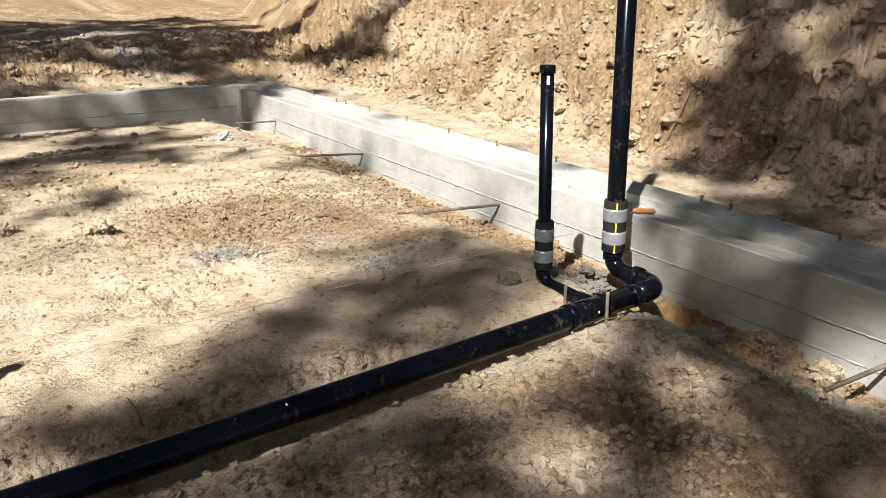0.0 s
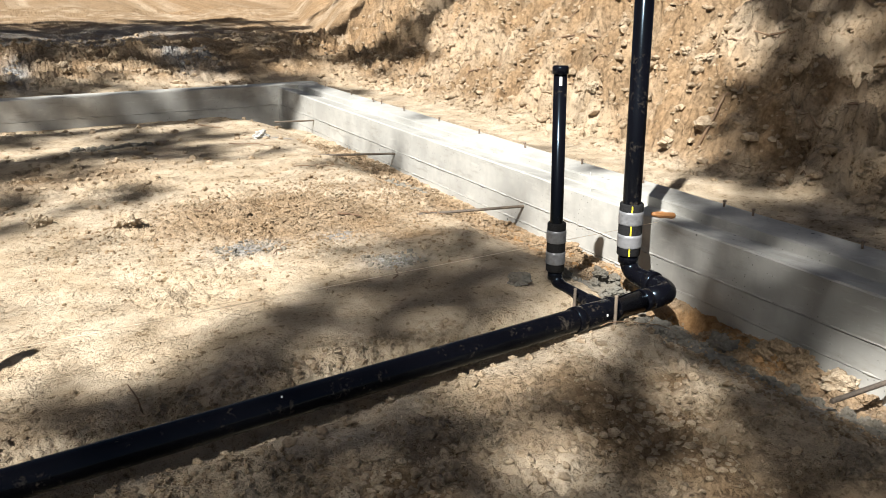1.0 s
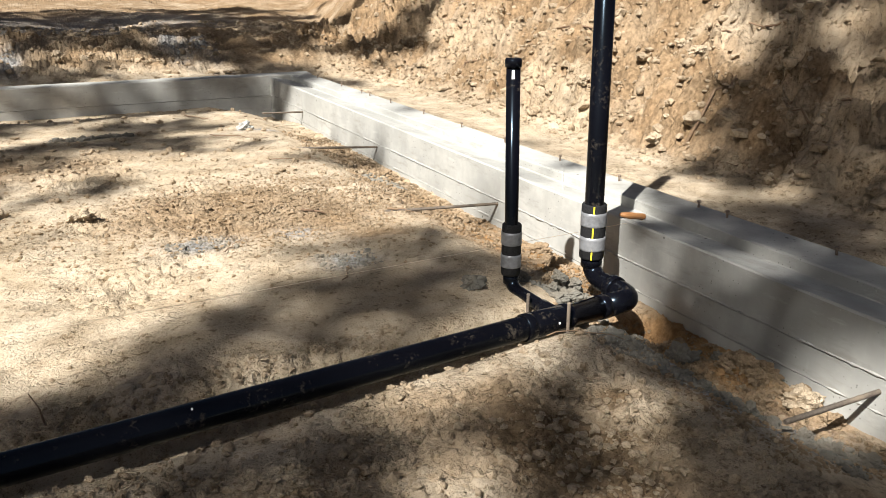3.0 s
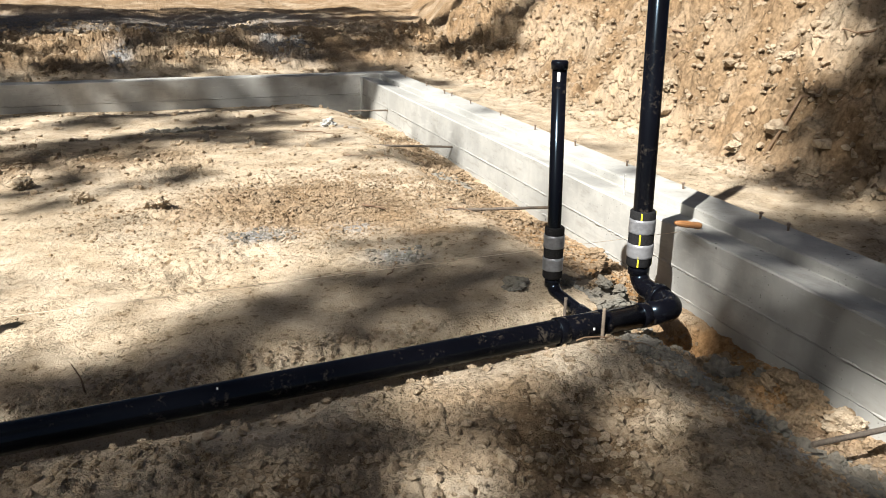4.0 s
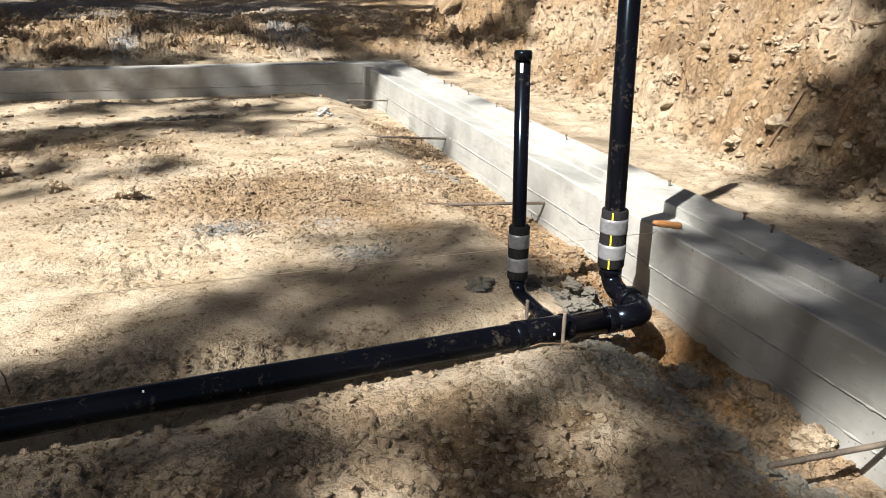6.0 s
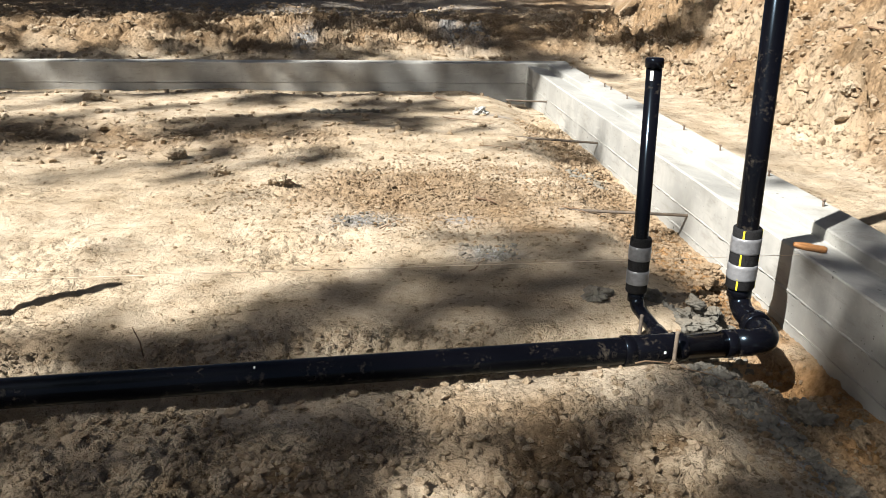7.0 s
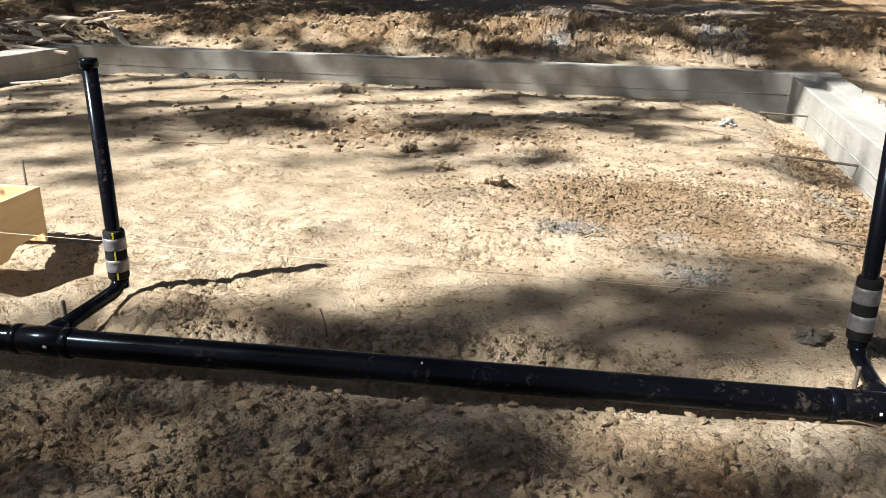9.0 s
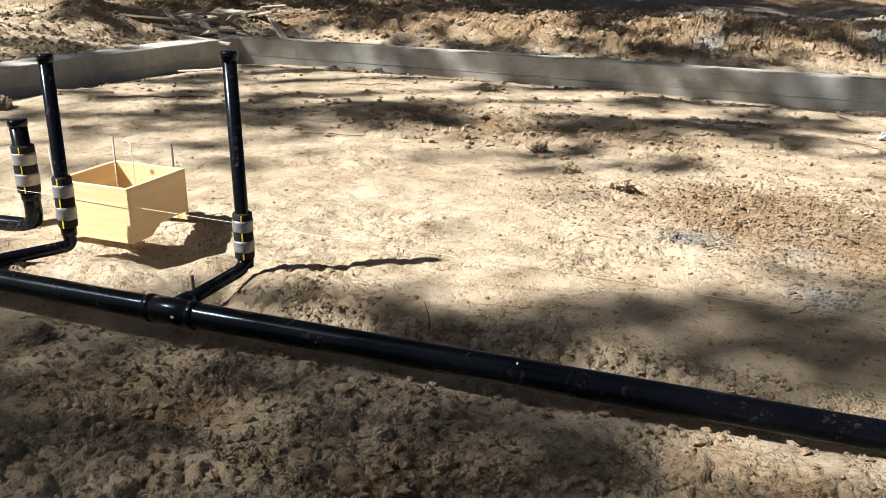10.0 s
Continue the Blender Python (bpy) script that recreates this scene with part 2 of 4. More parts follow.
def concrete_material(name, tone=0.40, dusty=0.0):
    m, nt, b = material(name)
    c = nt.nodes.new("ShaderNodeTexCoord").outputs["Object"]
    big, mid, fine = (noise_node(nt, s, d, r, c) for s, d, r in ((1.1, 5, 0.6), (7, 5, 0.6), (90, 4, 0.6)))
    col = ramp(nt, mid, [(0.3, (tone * 0.82, tone * 0.83, tone * 0.82)), (0.7, (tone * 1.12, tone * 1.12, tone * 1.09))])
    col = mix(nt, ramp(nt, big, [(0.42, (0, 0, 0)), (0.60, (0.85, 0.85, 0.85))]), col, (tone * 0.72, tone * 0.73, tone * 0.72))
    col = mix(nt, ramp(nt, fine, [(0.66, (0, 0, 0)), (0.72, (0.5, 0.5, 0.5))]), col, (tone * 1.35,) * 3)
    mp = nt.nodes.new("ShaderNodeMapping")
    mp.inputs["Scale"].default_value = (5.0, 5.0, 0.9)
    nt.links.new(c, mp.inputs[0])
    streak = noise_node(nt, 1.6, 5, 0.65, mp.outputs[0])
    col = mix(nt, ramp(nt, streak, [(0.50, (0, 0, 0)), (0.72, (0.3, 0.3, 0.3))]), col, (tone * 0.66, tone * 0.655, tone * 0.63))
    col = mix(nt, ramp(nt, streak, [(0.28, (0.3, 0.3, 0.3)), (0.40, (0, 0, 0))]), col, (tone * 1.2,) * 3)
    # air holes
    v = node(nt, "ShaderNodeTexVoronoi", Scale=11.0)
    nt.links.new(c, v.inputs["Vector"])
    pit = ramp(nt, v.outputs["Distance"], [(0.085, (1, 1, 1)), (0.115, (0, 0, 0))])
    pit = mix(nt, 1.0, pit, ramp(nt, noise_node(nt, 1.9, 4, 0.7, c), [(0.53, (0, 0, 0)), (0.60, (1, 1, 1))]), "MULTIPLY")
    col = mix(nt, pit, col, (tone * 0.22,) * 3)
    v2 = node(nt, "ShaderNodeTexVoronoi", Scale=42.0)
    nt.links.new(c, v2.inputs["Vector"])
    pin = mix(nt, 1.0, ramp(nt, v2.outputs["Distance"], [(0.10, (1, 1, 1)), (0.16, (0, 0, 0))]), ramp(nt, noise_node(nt, 3.1, 4, 0.7, c), [(0.49, (0, 0, 0)), (0.58, (1, 1, 1))]), "MULTIPLY")
    col = mix(nt, pin, col, (tone * 0.35,) * 3)
    # lime bloom and damp clouds, drawn out along the form boards
    mh = nt.nodes.new("ShaderNodeMapping")
    mh.inputs["Scale"].default_value = (1.1, 1.1, 4.5)
    nt.links.new(c, mh.inputs[0])
    cloud = noise_node(nt, 2.6, 6, 0.68, mh.outputs[0])
    col = mix(nt, ramp(nt, cloud, [(0.55, (0, 0, 0)), (0.70, (0.8, 0.8, 0.8))]), col, (tone * 0.62, tone * 0.61, tone * 0.57))
    col = mix(nt, ramp(nt, cloud, [(0.30, (0.5, 0.5, 0.5)), (0.42, (0, 0, 0))]), col, (tone * 1.3, tone * 1.3, tone * 1.27))
    col = mix(nt, 1.0, col, (1.02, 1.0, 0.945), "MULTIPLY")
    if dusty:
        col = mix(nt, ramp(nt, mid, [(0.40, (dusty,) * 3), (0.62, (0, 0, 0))]), col, (0.33, 0.25, 0.165))
        col = mix(nt, 1.0, col, (1.04, 1.0, 0.92), "MULTIPLY")
    nt.links.new(col, b.inputs["Base Color"])
    b.inputs["Roughness"].default_value = 0.85
    b.inputs["Specular IOR Level"].default_value = 0.25
    first = relief(nt, b, fine, 0.4, 0.002)
    relief(nt, b, mid, 0.4, 0.006, first)
    return m


def pipe_material():
    m, nt, b = material("black_plastic")
    c = nt.nodes.new("ShaderNodeTexCoord").outputs["Object"]
    n1, n2, n3 = noise_node(nt, 9, 5, 0.65, c), noise_node(nt, 45, 5, 0.7, c), noise_node(nt, 2.5, 3, 0.5, c)
    dust = mix(nt, 1.0, ramp(nt, n1, [(0.52, (0, 0, 0)), (0.66, (0.5, 0.5, 0.5))]), ramp(nt, n2, [(0.52, (0, 0, 0)), (0.64, (1, 1, 1))]), "MULTIPLY")
    nt.links.new(mix(nt, dust, (0.003, 0.003, 0.0045), (0.11, 0.092, 0.07)), b.inputs["Base Color"])
    nt.links.new(ramp(nt, n3, [(0.3, (0.12, 0.12, 0.12)), (0.7, (0.24, 0.24, 0.24))]), b.inputs["Roughness"])
    b.inputs["Specular IOR Level"].default_value = 0.28
    # the blue of sky reflections is put into the specular tint
    b.inputs["Specular Tint"].default_value = (0.55, 0.78, 1.0, 1)
    relief(nt, b, n2, 0.12, 0.0004)
    return m


def wood_material(name, light, dark, scale=1.0):
    m, nt, b = material(name)
    c = nt.nodes.new("ShaderNodeTexCoord").outputs["Object"]
    mp = nt.nodes.new("ShaderNodeMapping")
    mp.inputs["Scale"].default_value = (2.0 * scale, 2.0 * scale, 26 * scale)
    nt.links.new(c, mp.inputs[0])
    n1, n2 = noise_node(nt, 1.4, 5, 0.6, mp.outputs[0]), noise_node(nt, 5, 3, 0.5, c)
    col = ramp(nt, n1, [(0.35, dark), (0.6, light)])
    v = node(nt, "ShaderNodeTexVoronoi", Scale=5.5)
    nt.links.new(c, v.inputs["Vector"])
    col = mix(nt, ramp(nt, v.outputs["Distance"], [(0.09, (0.85, 0.85, 0.85)), (0.15, (0, 0, 0))]), col, (0.20, 0.09, 0.03))
    col = mix(nt, ramp(nt, n2, [(0.45, (0, 0, 0)), (0.7, (0.35, 0.35, 0.35))]), col, dark)
    nt.links.new(col, b.inputs["Base Color"])
    b.inputs["Roughness"].default_value = 0.6
    relief(nt, b, n1, 0.3, 0.001)
    return m


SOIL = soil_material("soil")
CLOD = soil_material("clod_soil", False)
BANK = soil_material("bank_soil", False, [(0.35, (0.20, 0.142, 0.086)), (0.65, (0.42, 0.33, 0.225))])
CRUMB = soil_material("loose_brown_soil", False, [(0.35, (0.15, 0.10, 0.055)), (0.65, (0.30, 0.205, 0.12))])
CONCRETE = concrete_material("concrete", 0.42)
RUBBLE = concrete_material("broken_concrete", 0.16, 0.15)
PIPE = pipe_material()
FOAM = simple("black_foam", (0.014, 0.014, 0.0145), 0.9, 0.8, 170, 0, 0.002, (0.016, 0.016, 0.017))
FOAM.node_tree.nodes["Principled BSDF"].inputs["Specular IOR Level"].default_value = 0.2
TAPE = simple("silver_tape", (0.21, 0.215, 0.225), 0.36, 0.25, 40, 0.3, 0.004, (0.28, 0.285, 0.295))
YELLOW = simple("yellow_print", (0.78, 0.66, 0.03), 0.6, 0.1, 80, 0, 0.0003)
WHITE = simple("white_label", (0.75, 0.75, 0.73), 0.6, 0.08, 80, 0, 0.0002)
STEEL = simple("rusty_rebar", (0.11, 0.09, 0.072), 0.8, 0.45, 70, 0.2, 0.0008, (0.20, 0.16, 0.12))
GALV = simple("bolt_steel", (0.22, 0.17, 0.13), 0.55, 0.35, 90, 0.5, 0.0005, (0.30, 0.20, 0.13))
PINE = wood_material("pine", (0.80, 0.61, 0.35), (0.74, 0.53, 0.28))
GREYWOOD = wood_material("weathered_wood", (0.52, 0.46, 0.38), (0.30, 0.25, 0.20))
STAKE = wood_material("stake_wood", (0.50, 0.24, 0.09), (0.32, 0.14, 0.05), 3)
TWIG = simple("dry_twig", (0.16, 0.10, 0.06), 0.85, 0.4, 60, 0, 0.001, (0.26, 0.18, 0.11))
STRAW = simple("straw", (0.55, 0.40, 0.22), 0.8, 0.3, 60, 0, 0)
BARK = simple("bark", (0.10, 0.065, 0.045), 0.9, 0.5, 14, 0, 0.02, (0.16, 0.11, 0.08))
LEAF = simple("foliage", (0.05, 0.085, 0.03), 0.7, 0.35, 3, 0, 0, (0.07, 0.10, 0.035))
STRING = simple("mason_string", (0.85, 0.72, 0.55), 0.7, 0.1, 90, 0, 0)
GRASS = simple("grass", (0.10, 0.16, 0.04), 0.8, 0.35, 6, 0, 0, (0.20, 0.19, 0.07))


# ---- mesh helpers ----
def mesh_object(name, verts, faces, mat, parent=None, label="", smooth=False):
    me = bpy.data.meshes.new(name)
    me.from_pydata([tuple(v) for v in verts], [], [tuple(f) for f in faces])
    me.materials.append(mat)
    if smooth:
        me.polygons.foreach_set("use_smooth", [True] * len(me.polygons))
    me.update()
    ob = new(name, me)
    if parent is not None:
        ob.parent = parent
    if label:
        ob["label"] = label
    return ob


def part(name, bm, mat, parent=None, label="", smooth=False):
    me = bpy.data.meshes.new(name)
    bmesh.ops.recalc_face_normals(bm, faces=bm.faces)
    bm.to_mesh(me)
    bm.free()
    me.materials.append(mat)
    if smooth:
        me.polygons.foreach_set("use_smooth", [True] * len(me.polygons))
    ob = new(name, me)
    if parent is not None:
        ob.parent = parent
    if label:
        ob["label"] = label
    return ob


def thing(name, label, category, group="", kind="", place=(0, 0, 0)):
    ob = new(name)
    ob.location = place
    ob.empty_display_size = 0.1
    return tagged(ob, label, category, group, kind)


def rounded_path(pts, radius, steps=8):
    """A polyline whose corners are turned into arcs of that radius."""
    pts = [Vector(p) for p in pts]
    out = [pts[0]]
    for a, b, c in zip(pts, pts[1:], pts[2:]):
        u, v = (a - b).normalized(), (c - b).normalized()
        ang = u.angle(v)
        cut = min(radius / math.tan(ang / 2), (a - b).length * 0.49, (c - b).length * 0.49) if ang < 3.1 else 0
        if cut < 1e-4:
            out.append(b)
            continue
        p0, p1 = b + u * cut, b + v * cut
        for k in range(steps + 1):
            t = k / steps
            out.append(p0 * (1 - t) ** 2 + b * (2 * t * (1 - t)) + p1 * t * t)
    out.append(pts[-1])
    return out


def tube(bm, path, radius, seg=20, cap=True):
    """Sweep a circle along the path. radius: one number or one a point."""
    path = [Vector(p) for p in path]
    rs = radius if isinstance(radius, (list, tuple)) else [radius] * len(path)
    rings, up = [], None
    for k, p in enumerate(path):
        d = (path[min(k + 1, len(path) - 1)] - path[max(k - 1, 0)]).normalized()
        if up is None:
            up = d.orthogonal().normalized()
        up = (up - d * up.dot(d)).normalized()
        side = d.cross(up)
        rings.append([bm.verts.new(p + (up * math.cos(a) + side * math.sin(a)) * rs[k]) for a in (2 * math.pi * j / seg for j in range(seg))])
    for r0, r1 in zip(rings, rings[1:]):
        for j in range(seg):
            f = bm.faces.new((r0[j], r0[(j + 1) % seg], r1[(j + 1) % seg], r1[j]))
            f.smooth = True
    if cap:
        bm.faces.new(rings[0][::-1])
        bm.faces.new(rings[-1])
    return bm


def tube_part(name, path, radius, mat, parent=None, label="", seg=20):
    return part(name, tube(bmesh.new(), path, radius, seg), mat, parent, label)


def lathe(bm, base, profile, seg=24, wob=0.0, seed=0):
    """Turn a profile of (radius, height) round a vertical axis at base."""
    rng = random.Random(seed)
    rings = []
    for r, z in profile:
        w = [rng.uniform(-wob, wob) for _ in range(seg)]
        rings.append([bm.verts.new((base[0] + (r + w[j]) * math.cos(2 * math.pi * j / seg), base[1] + (r + w[j]) * math.sin(2 * math.pi * j / seg), base[2] + z)) for j in range(seg)])
    for r0, r1 in zip(rings, rings[1:]):
        for j in range(seg):
            f = bm.faces.new((r0[j], r0[(j + 1) % seg], r1[(j + 1) % seg], r1[j]))
            f.smooth = True
    bm.faces.new(rings[0][::-1])
    bm.faces.new(rings[-1])
    return bm


def board(bm, size, m, bevel=0.003):
    made = bmesh.ops.create_cube(bm, size=1.0, matrix=m @ Matrix.Diagonal((*size, 1)))
    edges = {e for v in made["verts"] for e in v.link_edges}
    bmesh.ops.bevel(bm, geom=list(edges), offset=bevel, segments=1, affect="EDGES")
    return bm


def rock(bm, place, size, seed, sub=2, flat=0.7):
    """A rough broken lump."""
    rng = random.Random(seed)
    made = bmesh.ops.create_icosphere(bm, subdivisions=sub, radius=1.0)["verts"]
    off = Vector((rng.uniform(-9, 9), rng.uniform(-9, 9), rng.uniform(-9, 9)))
    turn = Euler((rng.uniform(-0.3, 0.3), rng.uniform(-0.3, 0.3), rng.uniform(0, 6.3))).to_matrix()
    st = Vector((rng.uniform(0.8, 1.25), rng.uniform(0.7, 1.1), flat * rng.uniform(0.8, 1.1)))
    for v in made:
        n = v.co.normalized()
        k = 1 + 0.55 * noise.noise(n * 1.3 + off) + 0.35 * noise.noise(n * 3.2 + off) + 0.12 * noise.noise(n * 7.5 + off) + 0.06 * noise.noise(n * 17 + off)
        v.co = Vector(place) + turn @ Vector((n.x * st.x, n.y * st.y, n.z * st.z)) * (k * size)
    return bm


# ---- the ground, one sheet ----
def steps(spans):
    out = []
    for a, b, d in spans:
        n = max(1, round((b - a) / d))
        out += [a + (b - a) * k / n for k in range(n)]
    return np.array(out + [spans[-1][1]])


def build_ground():
    xs = steps([(-90, -24, 6), (-24, -13, 0.6), (-13, -9.3, 0.05), (-9.3, -5.4, 0.045), (-5.4, -3.6, 0.018), (-3.6, 0.02, 0.0095), (0.02, 0.54, 0.09), (0.54, 1.1, 0.03), (1.1, 4.0, 0.024), (4.0, 4.2, 0.05), (4.2, 9, 0.12), (9, 90, 6)])
    ys = steps([(-90, -12, 6), (-12, -6, 0.5), (-6, -2, 0.12), (-2, -1.25, 0.05), (-1.25, 0.4, 0.0095), (0.4, 2.7, 0.0135), (2.7, 7.3, 0.029), (7.3, 12, 0.05), (12, 24, 0.15), (24, 110, 5)])
    X, Y = np.meshgrid(xs, ys)
    Z = lie(X, Y)
    n, k = len(xs), len(ys)
    me = bpy.data.meshes.new("ground")
    co = np.stack([X, Y, Z], -1).reshape(-1, 3)
    idx = np.arange(n * k).reshape(k, n)
    quads = np.stack([idx[:-1, :-1], idx[:-1, 1:], idx[1:, 1:], idx[1:, :-1]], -1).reshape(-1, 4)
    me.vertices.add(len(co))
    me.vertices.foreach_set("co", co.ravel())
    me.loops.add(quads.size)
    me.loops.foreach_set("vertex_index", quads.ravel())
    me.polygons.add(len(quads))
    me.polygons.foreach_set("loop_start", np.arange(0, quads.size, 4))
    me.polygons.foreach_set("use_smooth", np.ones(len(quads), bool))
    me.update(calc_edges=True)
    x, y = X.ravel(), Y.ravel()
    rag = lambda s, seed: 0.45 + 1.1 * vnoise(x, y, s, seed)
    brown = np.clip(1.6 * crumbly(x, y) - 0.3, 0, 0.88) * ss(x, 1.5, 1.0)
    # the last bump darkens the bank's hollow: its shade put in as brown
    brown = np.clip(brown + 0.75 * ss(y - pipe_y(x), -0.15, -0.45) * ss(x, 0.0, -0.3) * ss(vnoise(x, y, 0.45, 57) + 0.3 * vnoise(x, y, 0.12, 59), 0.35, 0.95) + 0.9 * bump(x, y, -0.95, 1.52, 0.22, 0.1) + 0.9 * bump(x, y, -0.95, -0.55, 0.13, 0.07) + 0.8 * ss(y, 8.0, 9.5) * vnoise(x, y, 1.2, 61) + 0.25 * ss(x, 1.5, 2.0) + 1.0 * ss(x, 1.4, 2.0) * ss(vnoise(x, y, 0.9, 63) + 0.4 * vnoise(x, y, 0.25, 67), 0.5, 0.9) + 0.7 * bump(x, y, -11.2, 6.7, 1.0, 1.0) + 0.9 * bump(x, y, 2.0, 8.8, 0.7, 0.8), 0, 1)
    grey = bump(x, y, -1.93, 1.68, 0.18, 0.12) + bump(x, y, -1.3, 1.15, 0.16, 0.12) + 0.8 * bump(x, y, -1.38, 1.7, 0.12, 0.1) + 1.4 * bump(x, y, -0.49, -0.45, 0.07, 0.3) + 1.2 * bump(x, y, -0.35, -0.85, 0.2, 0.2) + 1.2 * bump(x, y, -0.6, -0.20, 0.12, 0.06)
    grey = grey + 1.1 * bump(x, y, -2.78, 9.1, 0.17, 0.75) + 1.0 * bump(x, y, -0.7, 9.9, 0.2, 1.1) + 0.9 * bump(x, y, -0.32, 9.6, 0.15, 0.9) + 0.55 * ss(y, 12.6, 14.0) * ss(y, 19, 16.5) * ss(x, -9, -5) * ss(x, 2.5, 0)
    grey = grey + 0.7 * bump(x, y, -2.1, 5.43, 0.35, 0.09) + 0.7 * bump(x, y, -0.7, 5.1, 0.2, 0.12)
    orange = 1.3 * bump(x, y, -0.22, 1.1, 0.24, 0.85) + 1.2 * bump(x, y, -0.12, -0.25, 0.2, 0.55) + 0.5 * bump(x, y, -0.2, 3.4, 0.2, 1.2) + 0.25 * ss(x, 1.2, 1.8) * vnoise(x, y, 0.8, 65)
    soil = np.stack([brown * rag(0.25, 51), np.clip(grey * rag(0.07, 53), 0, 0.95), orange * rag(0.15, 55), np.ones_like(x)], -1).clip(0, 1)
    me.color_attributes.new("soil", "FLOAT_COLOR", "POINT").data.foreach_set("color", soil.ravel())
    me.materials.append(SOIL)
    return tagged(new("ground", me), "dry tan sandy soil, trodden and crumbly, with a raw bank", "ground", kind="structure")


build_ground()


# ---- the concrete footing ----
def footing(name, profile, length, place, turn, label, seed):
    """Extrude a closed profile of (inwards-to-outwards, height) along its length, with slightly uneven edges."""
    rng = random.Random(seed)
    count = int(length / 0.12)
    verts, faces, m = [], [], len(profile)
    drift = [0.0] * m
    for k in range(count + 1):
        s = length * k / count
        for j, (u, z) in enumerate(profile):
            drift[j] = drift[j] * 0.8 + rng.uniform(-1, 1) * 0.0016
            verts.append((s, u + drift[j], z + drift[(j + 3) % m] * 0.8))
    for k in range(count):
        for j in range(m):
            a, b = k * m + j, k * m + (j + 1) % m
            faces.append((a, b, b + m, a + m))
    faces += [tuple(range(m))[::-1], tuple(range(count * m, count * m + m))]
    ob = mesh_object(name, verts, faces, CONCRETE)
    bm = bmesh.new()
    bm.from_mesh(ob.data)
    bmesh.ops.recalc_face_normals(bm, faces=bm.faces)
    bm.to_mesh(ob.data)
    bm.free()
    ob.matrix_world = pose(*place, 0, 0, turn)
    return tagged(ob, label, "foundation wall", kind="structure")


BROAD = [(0.42, -0.6), (0.42, 0.232), (0.412, 0.240), (0.010, 0.236), (0.0, 0.228), (0.0, 0.012), (0.007, 0.010), (0.007, 0.008), (0.0, 0.006), (0.0, -0.6)]
SLOPED = [(0.51, -0.6), (0.51, 0.228), (0.502, 0.236), (0.270, 0.236), (0.262, 0.229), (0.257, 0.182), (0.252, 0.176), (0.010, 0.220), (0.0, 0.212), (0.0, 0.014), (0.007, 0.012), (0.007, 0.010), (0.0, 0.008), (0.0, -0.124), (0.007, -0.126), (0.007, -0.128), (0.0, -0.130), (0.0, -0.6)]
PLAIN = [(0.25, -0.6), (0.25, 0.232), (0.242, 0.240), (0.008, 0.240), (0.0, 0.232), (0.0, 0.004), (0.008, 0.002), (0.008, -0.001), (0.0, -0.003), (0.0, -0.6)]
wall_east = footing("wall_east", [(-u, z) for u, z in SLOPED], NORTH + 9.6, (0, NORTH + 0.02, 0), -90, "grey cast concrete footing wall with a stepped ledge", 3)
wall_east.matrix_world = Matrix.Translation((0, NORTH, 0)) @ Matrix(((0, -1, 0, 0), (-1, 0, 0, 0), (0, 0, 1, 0), (0, 0, 0, 1)))
wall_north = footing("wall_north", PLAIN, 0.53 - WEST + 0.28, (WEST - 0.28, NORTH + 0.003, 0), 0, "grey cast concrete footing wall with board marks", 4)
wall_west = footing("wall_west", BROAD, NORTH + 9.6, (WEST, NORTH - 9.6 - NORTH, 0), 90, "grey cast concrete footing wall with a broad flat top", 5)
for wall in (wall_east, wall_west):
    bm = bmesh.new()
    bm.from_mesh(wall.data)
    bmesh.ops.recalc_face_normals(bm, faces=bm.faces)
    bm.to_mesh(wall.data)
    bm.free()


def seam(wall, along, fixed, z, a, b, inward, seed):
    """A ragged fin of cement squeezed out between two form boards."""
    rng = random.Random(seed)
    bm = bmesh.new()
    n = int((b - a) / 0.025)
    path, rs = [], []
    for k in range(n + 1):
        s = a + (b - a) * k / n
        path.append((fixed, s, z + rng.uniform(-0.0015, 0.0015)) if along == "y" else (s, fixed, z + rng.uniform(-0.0015, 0.0015)))
        rs.append(0.003 + 0.0065 * rng.random() ** 2)
    ob = part("form_seam", tube(bm, path, rs, 6), CONCRETE)
    ob.parent = wall
    ob.matrix_parent_inverse = wall.matrix_world.inverted()


seam(wall_east, "y", 0.001, 0.016, -2.0, NORTH - 0.01, -1, 1)
seam(wall_east, "y", 0.003, -0.122, -2.0, NORTH - 0.01, -1, 2)
seam(wall_north, "x", NORTH + 0.005, 0.008, WEST + 0.01, -0.01, -1, 3)


# ---- the drain pipes ----
R4, R3, R2, AXIS = 0.0525, 0.0445, 0.0302, 0.014


def arc_patch(bm, x, y, r, z0, z1, mid, half, n=4):
    ring = []
    for z in (z0, z1):
        ring.append([bm.verts.new((x + r * math.cos(mid - half + 2 * half * k / n), y + r * math.sin(mid - half + 2 * half * k / n), z)) for k in range(n + 1)])
    inner = []
    for z in (z0, z1):
        inner.append([bm.verts.new((x + (r - 0.0025) * math.cos(mid - half + 2 * half * k / n), y + (r - 0.0025) * math.sin(mid - half + 2 * half * k / n), z)) for k in range(n + 1)])
    for k in range(n):
        bm.faces.new((ring[0][k], ring[0][k + 1], ring[1][k + 1], ring[1][k]))
        bm.faces.new((inner[1][k], inner[1][k + 1], inner[0][k + 1], inner[0][k]))
        bm.faces.new((ring[1][k], ring[1][k + 1], inner[1][k + 1], inner[1][k]))
        bm.faces.new((inner[0][k], inner[0][k + 1], ring[0][k + 1], ring[0][k]))
    bm.faces.new((ring[0][0], ring[1][0], inner[1][0], inner[0][0]))
    bm.faces.new((inner[0][n], inner[1][n], ring[1][n], ring[0][n]))


